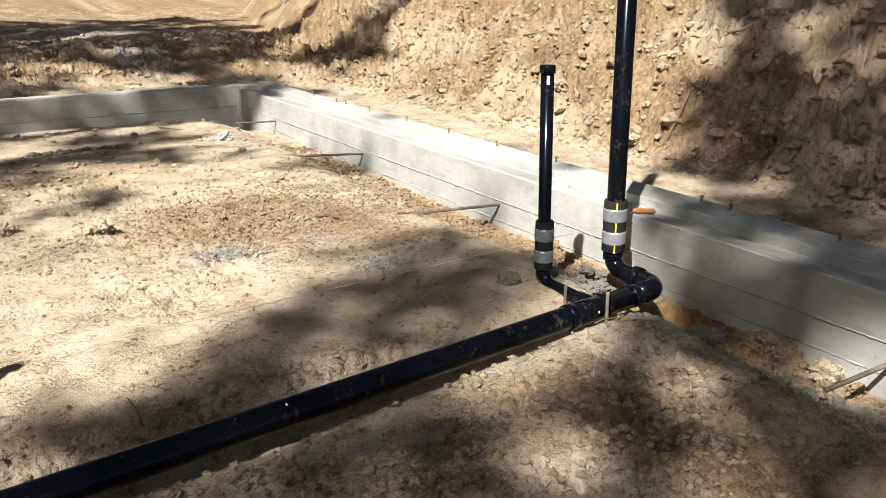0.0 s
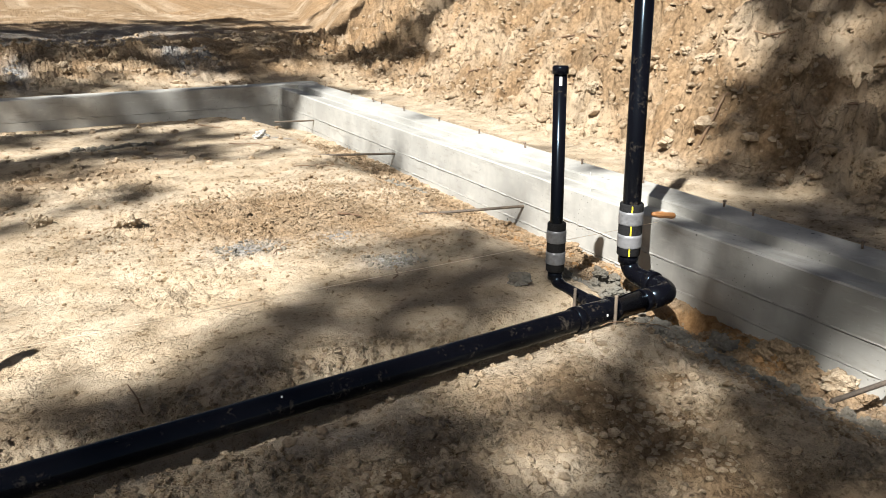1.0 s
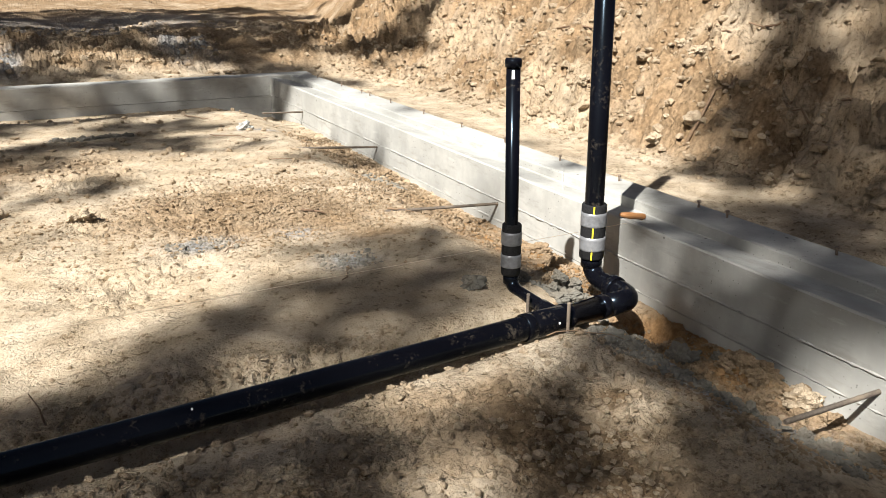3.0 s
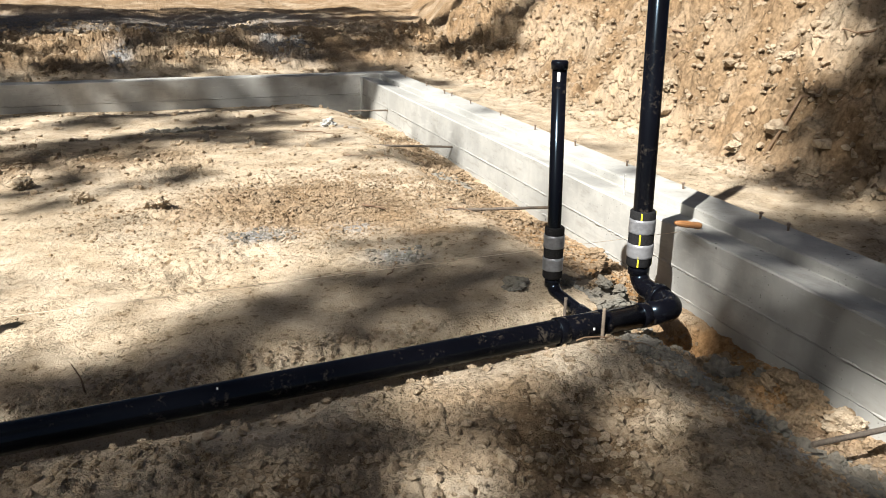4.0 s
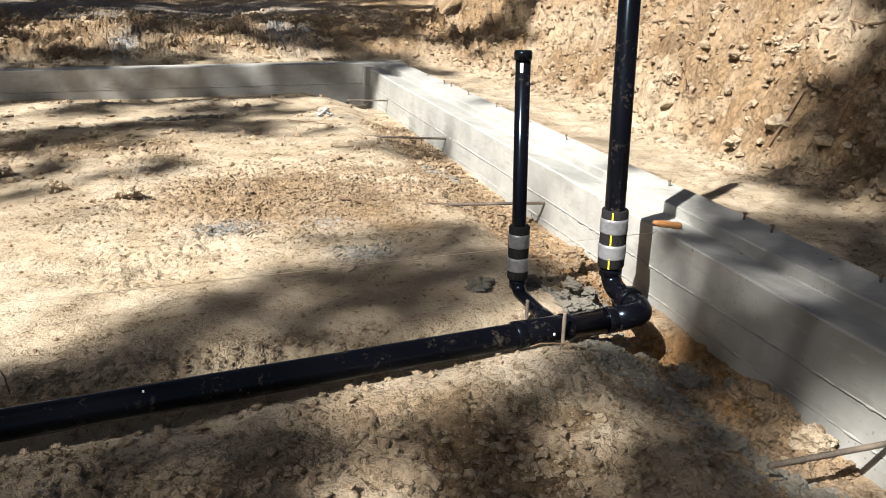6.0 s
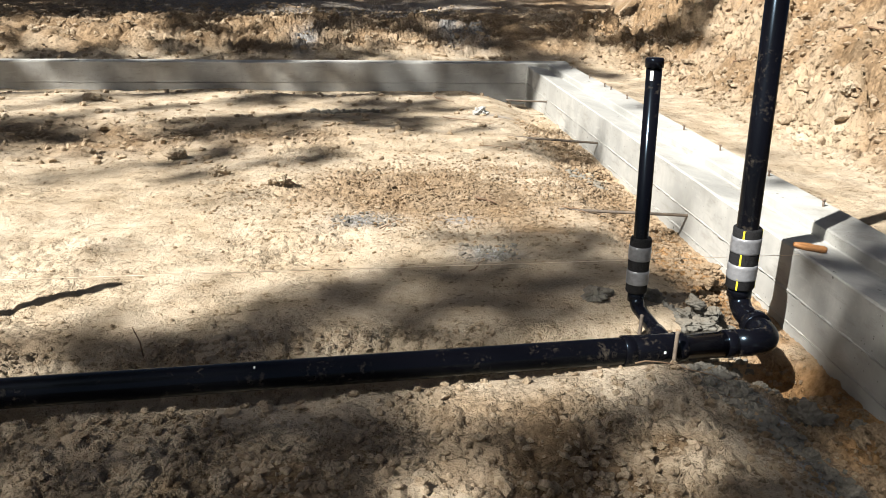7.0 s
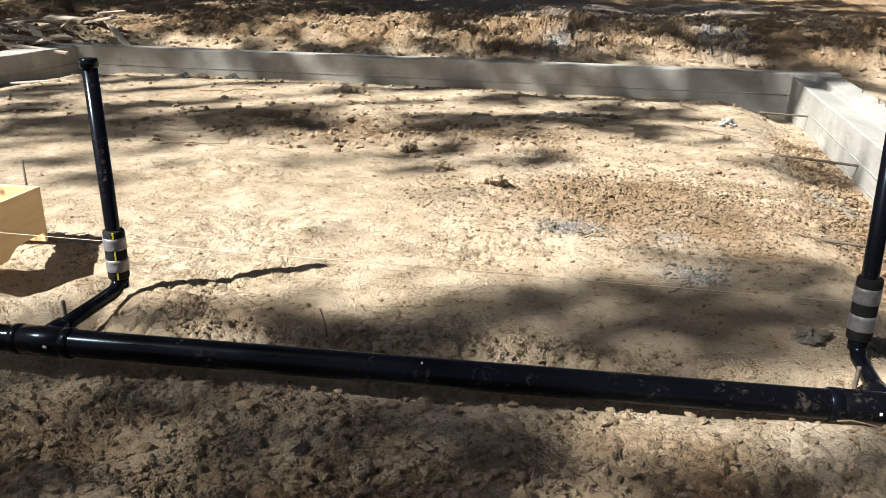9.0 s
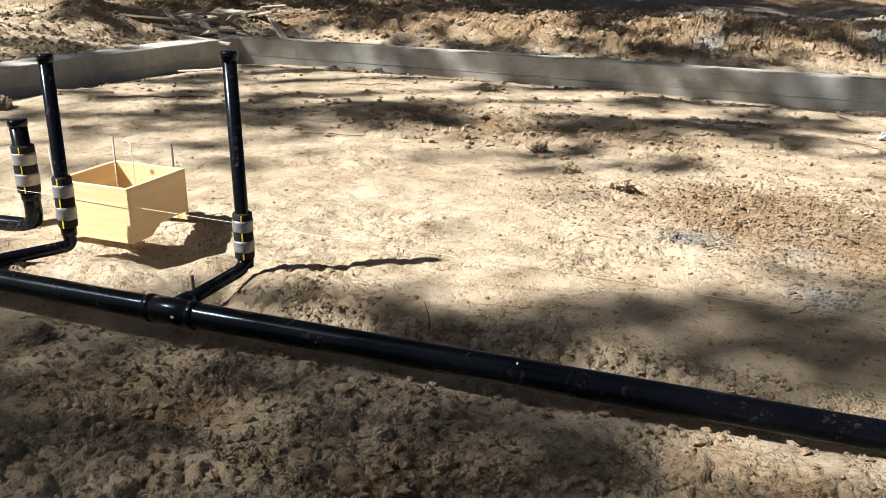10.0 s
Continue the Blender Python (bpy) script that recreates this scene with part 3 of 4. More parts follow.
def riser(parent, path, r, f0, f1, top, lean, cap=True, stripes=(), label=""):
    """An upright pipe with its bend, foam sleeve, tape bands and cap. path: up to the foot of the upright."""
    x, y = path[-1][0], path[-1][1]
    pts = rounded_path([*path, (x + lean[0], y + lean[1], top)], max(0.075, r * 2.0), 10)
    ob = tube_part("riser", pts, r, PIPE, parent, label or "black plastic upright drain pipe", 28)
    h = top - path[-1][2]
    off = lambda z: (x + lean[0] * (z - path[-1][2]) / h, y + lean[1] * (z - path[-1][2]) / h)
    rf = r + 0.014
    o = off((f0 + f1) / 2)
    bm = lathe(bmesh.new(), (*o, 0), [(r + 0.001, f0), (rf - 0.004, f0), (rf, f0 + 0.006), (rf, f0 + (f1 - f0) * 0.33), (rf, f0 + (f1 - f0) * 0.66), (rf, f1 - 0.006), (rf - 0.004, f1), (r + 0.001, f1)], 28, 0.0006, int(x * 100))
    part("foam_sleeve", bm, FOAM, ob, "black foam pipe wrap")
    L = f1 - f0
    for a, b in ((0.16, 0.42), (0.60, 0.86)):
        za, zb = f0 + L * a, f0 + L * b
        prof = [(rf - 0.002, za), (rf + 0.0022, za + 0.002)] + [(rf + 0.0018 + 0.0012 * (k % 2), za + (zb - za) * (k + 1) / 8) for k in range(6)] + [(rf + 0.0022, zb - 0.002), (rf - 0.002, zb)]
        part("tape_band", lathe(bmesh.new(), (*o, 0), prof, 28, 0.0007, int(x * 37 + a * 10)), TAPE, ob, "silver duct tape band")
    for ang in stripes:
        bm = bmesh.new()
        arc_patch(bm, *o, rf + 0.0012, f0 + 0.004, f1 - 0.004, ang, 0.075 * 0.045 / rf)
        part("yellow_stripe", bm, YELLOW, ob, "yellow printed stripe on the foam")
    rc = r + 0.006
    part("coupling", lathe(bmesh.new(), (*off(f0 - 0.03), 0), [(r, f0 - 0.045), (rc, f0 - 0.042), (rc, f0 - 0.004), (r, f0 - 0.001)], 28), PIPE, ob)
    if cap:
        e = off(top)
        part("end_cap", lathe(bmesh.new(), (*e, 0), [(r, top - 0.035), (rc, top - 0.032), (rc, top - 0.004), (rc - 0.004, top + 0.003), (r * 0.5, top + 0.004)], 28), PIPE, ob)
    return ob


def collar(parent, a, b, r, name="collar"):
    a, b = Vector(a), Vector(b)
    d = (b - a).normalized() * 0.003
    return tube_part(name, [a, a + d, b - d, b], [r - 0.003, r, r, r - 0.003], PIPE, parent, "", 28)


def on_axis(x, dz=0.0):
    return (x, pipe_y(x), AXIS + dz)


drain = thing("drain_pipe", "black plastic drain line with capped risers in a shallow trench", "drain pipe", place=on_axis(-2.0))
keep_place = Matrix.Translation(on_axis(-2.0)).inverted()
EL = -0.320
tube_part("main_pipe", [on_axis(x) for x in (-9.0, -6.0, -4.4, -3.0, -2.0, -1.0, EL - 0.10)], R4, PIPE, drain, "", 32)
elbow_path = rounded_path([on_axis(EL - 0.16), on_axis(EL), (EL - 0.002, 0.29, AXIS + 0.008)], 0.085, 10)
tube_part("elbow", elbow_path, R4 + 0.001, PIPE, drain, "", 32)
riser(drain, [(EL, 0.22, AXIS + 0.004), (-0.320, 0.45, AXIS + 0.012)], R3, 0.118, 0.385, 2.3, (-0.05, -0.02), False, (radians(232), radians(335)))
collar(drain, (EL - 0.001, 0.25, AXIS + 0.006), (EL - 0.002, 0.295, AXIS + 0.008), R4 + 0.008)
collar(drain, on_axis(EL - 0.20), on_axis(EL - 0.155), R4 + 0.003)
TX = -0.80
collar(drain, on_axis(TX - 0.13), on_axis(TX + 0.11), R4 + 0.005, "tee")
collar(drain, on_axis(TX + 0.075), on_axis(TX + 0.115), R4 + 0.007)
collar(drain, on_axis(TX - 0.135), on_axis(TX - 0.09), R4 + 0.007)
riser(drain, [on_axis(TX + 0.04, 0.012), (TX + 0.038, 0.26, AXIS + 0.02), (-0.768, 0.455, AXIS + 0.025)], R2, 0.105, 0.345, 1.065, (-0.022, 0.0), True, ())
collar(drain, (TX + 0.04, pipe_y(TX) + 0.03, AXIS + 0.015), (TX + 0.037, pipe_y(TX) + 0.11, AXIS + 0.017), R2 + 0.008)
bm = bmesh.new()
arc_patch(bm, -0.789, 0.455, R2 + 0.0015, 0.985, 1.022, radians(238), 0.2)
part("label", bm, WHITE, drain, "small white label")
TL = -3.74
collar(drain, on_axis(TL - 0.12), on_axis(TL + 0.11), R4 + 0.005, "tee")
collar(drain, on_axis(TL - 0.125), on_axis(TL - 0.09), R4 + 0.007)
collar(drain, on_axis(TL + 0.08), on_axis(TL + 0.115), R4 + 0.007)
riser(drain, [on_axis(TL, 0.012), (TL + 0.0, 0.12, AXIS + 0.02), (-3.735, 0.32, AXIS + 0.03)], R2, 0.089, 0.306, 1.01, (-0.013, 0.0), True, (radians(300), ))
collar(drain, (TL, pipe_y(TL) + 0.03, AXIS + 0.015), (TL, pipe_y(TL) + 0.10, AXIS + 0.018), R2 + 0.008)
# small printed marks along the main pipe
for mx, w, ang in ((-2.29, 0.006, 62), (-0.78, 0.008, 10), (-3.70, 0.016, 5)):
    bm = bmesh.new()
    y0 = pipe_y(mx)
    c0 = Vector((mx, y0, AXIS))
    n = Vector((0, -math.cos(radians(ang)), math.sin(radians(ang))))
    board(bm, (w, 0.010, 0.002), Matrix.Translation(c0 + n * (R4 + (0.006 if mx in (-0.78, -3.70) else 0.0006))) @ Vector((0, 0, 1)).rotation_difference(n).to_matrix().to_4x4(), 0.0005)
    part("printed_mark", bm, WHITE, drain, "small white printed mark")
for child in list(drain.children):
    child.matrix_parent_inverse = keep_place

side_drain = thing("side_drain_pipe", "thin black plastic branch pipe with a taped riser", "drain pipe", place=(-4.66, 0.19, 0.0))
riser(side_drain, [(-4.95, pipe_y(-4.95), AXIS), (-4.82, -0.095, 0.035), (-4.69, 0.11, 0.046), (-4.66, 0.17, 0.048)], R2, 0.145, 0.395, 0.958, (0.01, 0.0), True, (radians(290), ))
for child in list(side_drain.children):
    child.matrix_parent_inverse = Matrix.Translation((-4.66, 0.19, 0.0)).inverted()
toilet_drain = thing("wide_drain_pipe", "short wide black plastic riser with a taped foam wrap", "drain pipe", place=(-5.26, 0.47, -0.03))
riser(toilet_drain, [(-6.6, 0.18, -0.05), (-5.6, 0.42, -0.04), (-5.255, 0.47, -0.035)], R3, 0.165, 0.42, 0.555, (-0.02, 0.0), True, (radians(300), ))
for child in list(toilet_drain.children):
    child.matrix_parent_inverse = Matrix.Translation((-5.26, 0.47, -0.03)).inverted()


# ---- reinforcing bars ----
def rebar(a, b, label, r=0.0095, name="rebar", group=""):
    a, b = Vector(a), Vector(b)
    n = max(8, int((b - a).length / 0.006))
    path = [a.lerp(b, k / n) for k in range(n + 1)]
    rs = [r * (1.18 if k % 2 else 0.86) for k in range(n + 1)]
    ob = part(name, tube(bmesh.new(), path, rs, 8), STEEL)
    return tagged(ob, label, "rebar", group)


for y0, x1, y1, z1 in ((1.87, -0.77, 1.92, 0.02), (3.89, -0.72, 4.05, 0.015), (5.98, -0.45, 5.95, 0.01), (-0.865, -0.49, -0.87, -0.035)):
    rebar((0.03, y0, -0.012 if y0 > 0 else -0.042), (x1, y1, z1), "rusty steel bar sticking out of the concrete wall", group="dowels from the wall")
rebar((-0.755, 0.020, -0.14), (-0.745, 0.035, 0.115), "rusty steel peg beside the black pipe", 0.0075, "rebar_peg", "pipe pegs")
rebar((-0.82, 0.235, -0.10), (-0.815, 0.235, 0.095), "rusty steel peg beside the black pipe", 0.0075, "rebar_peg", "pipe pegs")
rebar((-3.77, 0.005, -0.12), (-3.77, 0.0, 0.11), "rusty steel peg beside the black pipe", 0.0075, "rebar_peg", "pipe pegs")


# ---- anchor bolts ----
def anchor_bolt(place, lean):
    ob = thing("anchor_bolt", "rusty anchor bolt standing in the concrete wall top", "bolt", "anchor bolts", place=place)
    x = 0.004 * lean
    part("shank", tube(bmesh.new(), [(0, 0, -0.02), (x, 0, 0.04)], 0.006, 8), GALV, ob)
    part("nut", lathe(bmesh.new(), (x * 0.8, 0, 0.028), [(0.0105, 0), (0.0115, 0.002), (0.0115, 0.008), (0.0105, 0.010)], 6), GALV, ob)
    return ob


for k, by in enumerate((-0.28, 0.365, 0.57, 1.22, 1.84, 2.53, 3.21, 3.92, 4.63, 5.17, 5.37, 5.98, 6.8)):
    anchor_bolt((0.450, by, 0.236), (k * 7 % 5) - 2)
for k, by in enumerate((1.6, 2.6, 3.4, 4.6, 5.6)):
    anchor_bolt((WEST - 0.3, by, 0.238), (k * 3 % 5) - 2)


bm = bmesh.new()
for dx in (-0.008, 0.008):
    board(bm, (0.004, 0.0015, 0.13), Matrix.Translation((dx, 0, 0.065)), 0.0004)
for k in range(7):
    board(bm, (0.0125, 0.0015, 0.008), Matrix.Translation((0, 0, 0.006 + 0.0195 * k)), 0.0004)
strap = part("metal_strap", bm, WHITE)
strap.matrix_world = pose(0.12, 1.32, 0.188, -4, 3, 35)
tagged(strap, "pale perforated metal strap standing up from the concrete ledge", "strap")


# ---- stake on the ledge, and the string ----
bm = bmesh.new()
tube(bm, [(-0.085, 0.012, 0.018), (-0.06, 0.008, 0.017), (-0.02, 0.002, 0.017), (0.0, 0, 0.017), (0.05, -0.006, 0.017), (0.062, -0.007, 0.017)], [0.009, 0.015, 0.018, 0.015, 0.0165, 0.013], 10)
stick = part("wooden_stake", bm, STAKE)
stick.matrix_world = pose(0.075, 0.63, 0.207, 0, 9.5, 0)
tagged(stick, "short orange-brown wooden peg lying on the concrete ledge", "stake")
string = tube_part("string", [(0.12, 0.60, 0.204), (-4.5, 0.352, 0.225), (WEST - 0.02, 0.085, 0.240)], 0.0011, STRING, seg=5)
tagged(string, "thin pale mason string stretched between the walls", "string")


# ---- wooden form box ----
def form_box():
    cx, cy, turn, w, h = -4.70, 0.575, 4.0, 0.455, 0.285
    z = 0.022
    ob = thing("form_box", "square box of raw pine boards standing over a dug hole", "form box", place=(cx, cy, z))
    ob.rotation_euler = (0, 0, radians(turn))
    t = 0.02
    for name, size, place in (("board", (w, t, h), (0, -w / 2 + t / 2, h / 2)), ("board", (w, t, h), (0, w / 2 - t / 2, h / 2)), ("board", (t, w - 2 * t - 0.002, h), (-w / 2 + t / 2, 0, h / 2))):
        part(name, board(bmesh.new(), size, Matrix.Translation(place), 0.002), PINE, ob)
    # the board over the hole has its lower corner sawn off
    bm = bmesh.new()
    outline = [(-w / 2 + t + 0.001, 0.0), (-w * 0.18, 0.0), (-w * 0.02, 0.045), (w * 0.12, 0.05), (w / 2 - t - 0.001, 0.05), (w / 2 - t - 0.001, h), (-w / 2 + t + 0.001, h)]
    lo = [bm.verts.new((w / 2 - t, a, b)) for a, b in outline]
    hi = [bm.verts.new((w / 2 - 0.001, a, b)) for a, b in outline]
    bm.faces.new(lo)
    bm.faces.new(hi[::-1])
    for k in range(len(outline)):
        j = (k + 1) % len(outline)
        bm.faces.new((lo[k], hi[k], hi[j], lo[j]))
    part("board", bm, PINE, ob)
    return ob


form_box()
for a, b, r, n, lab in (((-4.76, 0.60, -0.1), (-4.775, 0.62, 0.49), 0.006, "thin_stake", "thin wooden stake standing in the pine box"),
                        ((-4.60, 0.86, -0.1), (-4.61, 0.865, 0.42), 0.007, "steel_stake", "rusty steel stake behind the pine box"),
                        ((-4.92, 0.36, -0.1), (-4.945, 0.365, 0.47), 0.006, "thin_stake", "thin wooden stake at the corner of the pine box")):
    ob = tube_part(n, [a, b], r * 0.8, STEEL if n[0] == "s" else GREYWOOD, seg=8)
    tagged(ob, lab, "stake")
loop = [(-4.72 + 0.028 * math.cos(t * 0.5), 0.66, 0.36 + 0.005 * t + 0.025 * math.sin(t * 0.5)) for t in range(22)]
tagged(tube_part("wire_loop", [(-4.70, 0.66, 0.0), *loop], 0.0022, WHITE, seg=6), "pale loop of wire hanging in the pine box", "wire")


# ---- stones and rubble ----
def single_rock(name, place, size, seed, mat, label, category, flat=0.7, group=""):
    x, y = place[:2]
    z = at_ground(x, y) + size * flat * (0.30 if x < 1 and y < 7.5 else -0.15) if len(place) < 3 else place[2]
    ob = part(name, rock(bmesh.new(), (0, 0, 0), size, seed, 5 if size > 0.035 else 4, flat), mat)
    ob.location = (x, y, z)
    return tagged(ob, label, category, group)


GREYLAB = "rough grey lump of spilled concrete on the soil"
for k, (x, y, s, dz) in enumerate(((-0.52, 0.36, 0.05, 0), (-0.46, 0.34, 0.045, 0), (-0.58, 0.33, 0.038, 0), (-0.42, 0.45, 0.05, 0.02), (-0.50, 0.44, 0.048, 0.02), (-0.45, 0.40, 0.04, 0.06), (-0.52, 0.42, 0.034, 0.07), (-0.56, 0.42, 0.034, 0.01),
                                   (-0.33, -0.19, 0.065, 0.015), (-0.26, -0.17, 0.045, 0.01), (-0.42, -0.03, 0.035, 0), (-0.36, 0.0, 0.034, 0), (-0.13, -0.22, 0.035, 0), (-0.93, 0.54, 0.045, 0), (-0.86, 0.57, 0.03, 0), (-0.66, 0.55, 0.04, 0),
                                   (-0.60, -0.22, 0.02, 0), (-0.54, -0.29, 0.024, 0), (-0.50, -0.38, 0.026, 0), (-0.47, -0.48, 0.030, 0), (-0.45, -0.57, 0.030, 0), (-0.44, -0.67, 0.03, 0), (-0.42, -0.77, 0.03, 0), (-0.36, -0.86, 0.04, 0), (-0.28, -0.93, 0.045, 0), (-0.20, -1.0, 0.04, 0))):
    single_rock("concrete_lump", (x, y, at_ground(x, y) + s * 0.3 + dz), s, 100 + k, RUBBLE, GREYLAB, "rubble", 0.75, "spilled concrete")
for k, (x, y, s) in enumerate(((-0.82, 5.2, 0.09), (-4.68, 5.85, 0.09), (-7.1, 6.6, 0.10), (-6.85, 6.62, 0.07), (-6.5, 6.7, 0.09), (-8.2, 2.6, 0.10))):
    single_rock("stone", (x, y), s, 140 + k, CONCRETE if k % 2 == 0 else CLOD, "pale broken stone lying on the soil", "stone", 0.6, "loose stones")
for k, (x, y, s) in enumerate(((-2.45, 2.35, 0.06), (-1.1, 2.55, 0.045), (-1.05, 1.27, 0.03), (-3.3, 3.35, 0.08), (-2.9, 2.75, 0.06), (-2.55, -0.62, 0.04), (-2.3, -0.68, 0.035), (-4.1, -0.55, 0.06), (-0.1, -0.62, 0.075), (-1.65, 9.85, 0.10), (1.72, 2.35, 0.07), (1.85, 2.1, 0.06), (2.2, 2.5, 0.06), (2.6, 3.1, 0.05), (1.9, 3.6, 0.06))):
    single_rock("dirt_clod", (x, y), s, 160 + k, CLOD, "lump of dry tan earth on the ground", "clod", 0.7, "earth clods")


for k, (x, y, s) in enumerate(((-0.17, 0.10, 0.06), (-0.10, 0.06, 0.05), (-0.22, 0.03, 0.04), (-0.08, -0.28, 0.06), (-0.12, -0.36, 0.05), (-0.06, -0.42, 0.055), (-0.16, -0.46, 0.04), (-0.09, -0.62, 0.06), (-0.17, -0.68, 0.04), (-0.24, -0.55, 0.035), (-0.06, -0.75, 0.04), (-0.20, -0.33, 0.03), (-0.30, 0.75, 0.035), (-0.22, 0.95, 0.045), (-0.15, 1.15, 0.05), (-0.25, 1.35, 0.04), (-0.18, 3.3, 0.05), (-0.28, 3.5, 0.06), (-0.2, 3.75, 0.05), (-0.35, 3.2, 0.04), (-0.22, 4.3, 0.06))):
    single_rock("dirt_lump", (x, y), s, 500 + k, CRUMB, "lump of freshly dug orange-brown earth by the wall", "clod", 0.75, "dug earth lumps")


def scatter(name, spots, mat, label, category):
    """Many small lumps as one mesh."""
    rng = np.random.default_rng(5)
    bm = bmesh.new()
    bmesh.ops.create_icosphere(bm, subdivisions=1, radius=1.0)
    bv = np.array([v.co[:] for v in bm.verts])
    bf = np.array([[v.index for v in f.verts] for f in bm.faces])
    bm.free()
    n = len(spots)
    st = rng.uniform(0.6, 1.3, (n, 1, 3)) * np.array([1, 1, 0.7])
    jit = rng.uniform(0.62, 1.25, (n, len(bv), 1))
    ang = rng.uniform(0, 6.28, n)
    v = bv[None] * st * jit
    c, s = np.cos(ang)[:, None], np.sin(ang)[:, None]
    v = np.stack([v[..., 0] * c - v[..., 1] * s, v[..., 0] * s + v[..., 1] * c, v[..., 2]], -1) * spots[:, None, 2:3]
    z = lie(spots[:, 0], spots[:, 1]) + spots[:, 2] * 0.25
    v = v + np.stack([spots[:, 0], spots[:, 1], z], -1)[:, None]
    f = bf[None] + (np.arange(n) * len(bv))[:, None, None]
    ob = mesh_object(name, v.reshape(-1, 3), f.reshape(-1, 3), mat)
    return tagged(ob, label, category, kind="stuff")


rng = np.random.default_rng(11)


def spots(n, x0, x1, y0, y1, small, big, power=3.0, where=None):
    xs, ys = rng.uniform(x0, x1, n), rng.uniform(y0, y1, n)
    s = small + (big - small) * rng.random(n) ** power
    keep = np.ones(n, bool)
    if where is not None:
        keep = rng.random(n) < where(xs, ys)
    d = np.abs(ys - pipe_y(xs))
    keep &= ~((d < 0.10) & (xs < 0) & (xs > WEST))
    keep &= ~((xs > -0.03) & (xs < 0.57))
    return np.stack([xs, ys, s], -1)[keep]


scatter("soil_crumbs", np.concatenate([
    spots(16000, -5.5, -0.05, -1.3, 3.2, 0.003, 0.015, 3, lambda x, y: 0.06 + crumbly(x, y)),
    spots(10000, -4.2, -0.6, -1.3, -0.1, 0.005, 0.024, 2.6, lambda x, y: 0.15 + crumbly(x, y)),
    spots(3000, -3.4, -1.4, 0.05, 0.55, 0.004, 0.016, 2.5, lambda x, y: np.exp(-((y - pipe_y(x) - 0.2) / 0.08) ** 2)),
    spots(9000, -9, -0.05, 3.0, 7.1, 0.007, 0.040, 3, lambda x, y: 0.10 + crumbly(x, y)),
]), BANK, "small crumbs and clods of dry soil", "soil crumbs")
scatter("brown_crumbs", np.concatenate([
    spots(34000, -3.0, -0.2, 0.9, 3.6, 0.004, 0.014, 2.5, lambda x, y: 1.3 * bump(x, y, -1.35, 2.25, 0.95, 0.6) * (0.3 + vnoise(x, y, 0.3, 31))),
    spots(9000, -0.75, -0.03, 0.5, 5.2, 0.004, 0.02, 2.5, lambda x, y: ss(x, -0.6, -0.3)),
    spots(2500, -0.7, -0.03, -1.1, 0.3, 0.004, 0.016, 2.5)]), CRUMB, "loose brown crumbs of freshly dug soil", "soil crumbs")
scatter("bank_clods", np.concatenate([
    spots(15000, 1.35, 4.8, -1.0, 10.0, 0.005, 0.032, 4.0),
    spots(2200, 1.6, 4.6, -0.5, 9.0, 0.02, 0.065, 3.0),
    spots(9000, -11.0, 3.0, 8.0, 15.0, 0.010, 0.06, 4), spots(9000, -14.0, -9.5, 3.5, 10.0, 0.008, 0.04, 4),
]), BANK, "loose lumps of earth on the bank and beyond the wall", "earth clods")
scatter("concrete_crumbs", np.concatenate([
    spots(9000, -0.75, -0.15, -1.1, 0.0, 0.005, 0.022, 2.0, lambda x, y: np.exp(-((x + 0.38 + 0.26 * ss(y, -0.75, -0.05)) / 0.05) ** 2) + 0.6 * bump(x, y, -0.3, -0.95, 0.12, 0.1)), spots(90, -0.8, -0.5, -0.28, -0.1, 0.006, 0.018, 2), spots(130, -1.45, -1.15, 1.03, 1.27, 0.005, 0.02, 3), spots(160, -2.1, -1.75, 1.55, 1.8, 0.004, 0.014, 3),
    spots(250, -0.62, -0.3, 0.2, 0.5, 0.01, 0.025, 2), spots(160, -2.5, -1.8, 5.35, 5.52, 0.01, 0.04, 3), spots(60, -0.45, -0.2, 2.8, 3.2, 0.01, 0.03, 2)]), RUBBLE, "grey crumbs of spilled concrete on the soil", "rubble")


# ---- twigs ----
def twig(a, b, r, seed, mat=TWIG, lift=0.012, label="thin dry twig lying on the soil"):
    rr = random.Random(seed)
    pts = []
    for k in range(9):
        t = k / 8
        x, y = a[0] + (b[0] - a[0]) * t + rr.uniform(-0.012, 0.012), a[1] + (b[1] - a[1]) * t + rr.uniform(-0.012, 0.012)
        pts.append((x, y, at_ground(x, y) + lift + rr.uniform(0, 0.006)))
    ob = tube_part("twig", pts, [r * (1 - 0.07 * k) for k in range(9)], mat, seg=6)
    return tagged(ob, label, "twig", "twigs")


for k, (a, b, r) in enumerate((((-0.75, 1.95), (-0.62, 1.80), 0.006), ((-1.25, 2.05), (-1.14, 1.95), 0.010), ((-1.85, 1.50), (-1.72, 1.62), 0.004), ((-1.42, 0.86), (-1.33, 1.05), 0.004), ((-2.0, 2.6), (-1.75, 2.75), 0.005), ((-1.2, 4.9), (-0.8, 4.5), 0.006), ((-3.8, 4.0), (-3.4, 4.15), 0.006), ((-1.2, 6.2), (-1.0, 5.9), 0.007), ((-6.2, 5.4), (-5.6, 5.5), 0.008), ((-7.8, 3.4), (-7.0, 4.0), 0.012), ((-0.95, -0.1), (-0.6, -0.2), 0.003), ((-1.05, 3.55), (-0.7, 3.4), 0.005), ((1.75, 0.9), (1.7, 1.6), 0.008), ((2.6, 2.0), (2.4, 2.8), 0.010), ((2.3, 1.1), (2.1, 1.5), 0.012), ((2.5, 5.5), (2.9, 5.0), 0.012), ((2.4, 4.2), (2.5, 3.9), 0.010), ((2.1, 6.5), (2.5, 6.1), 0.012), ((-5.2, 3.0), (-4.7, 3.1), 0.006))):
    twig(a, b, r, 300 + k)
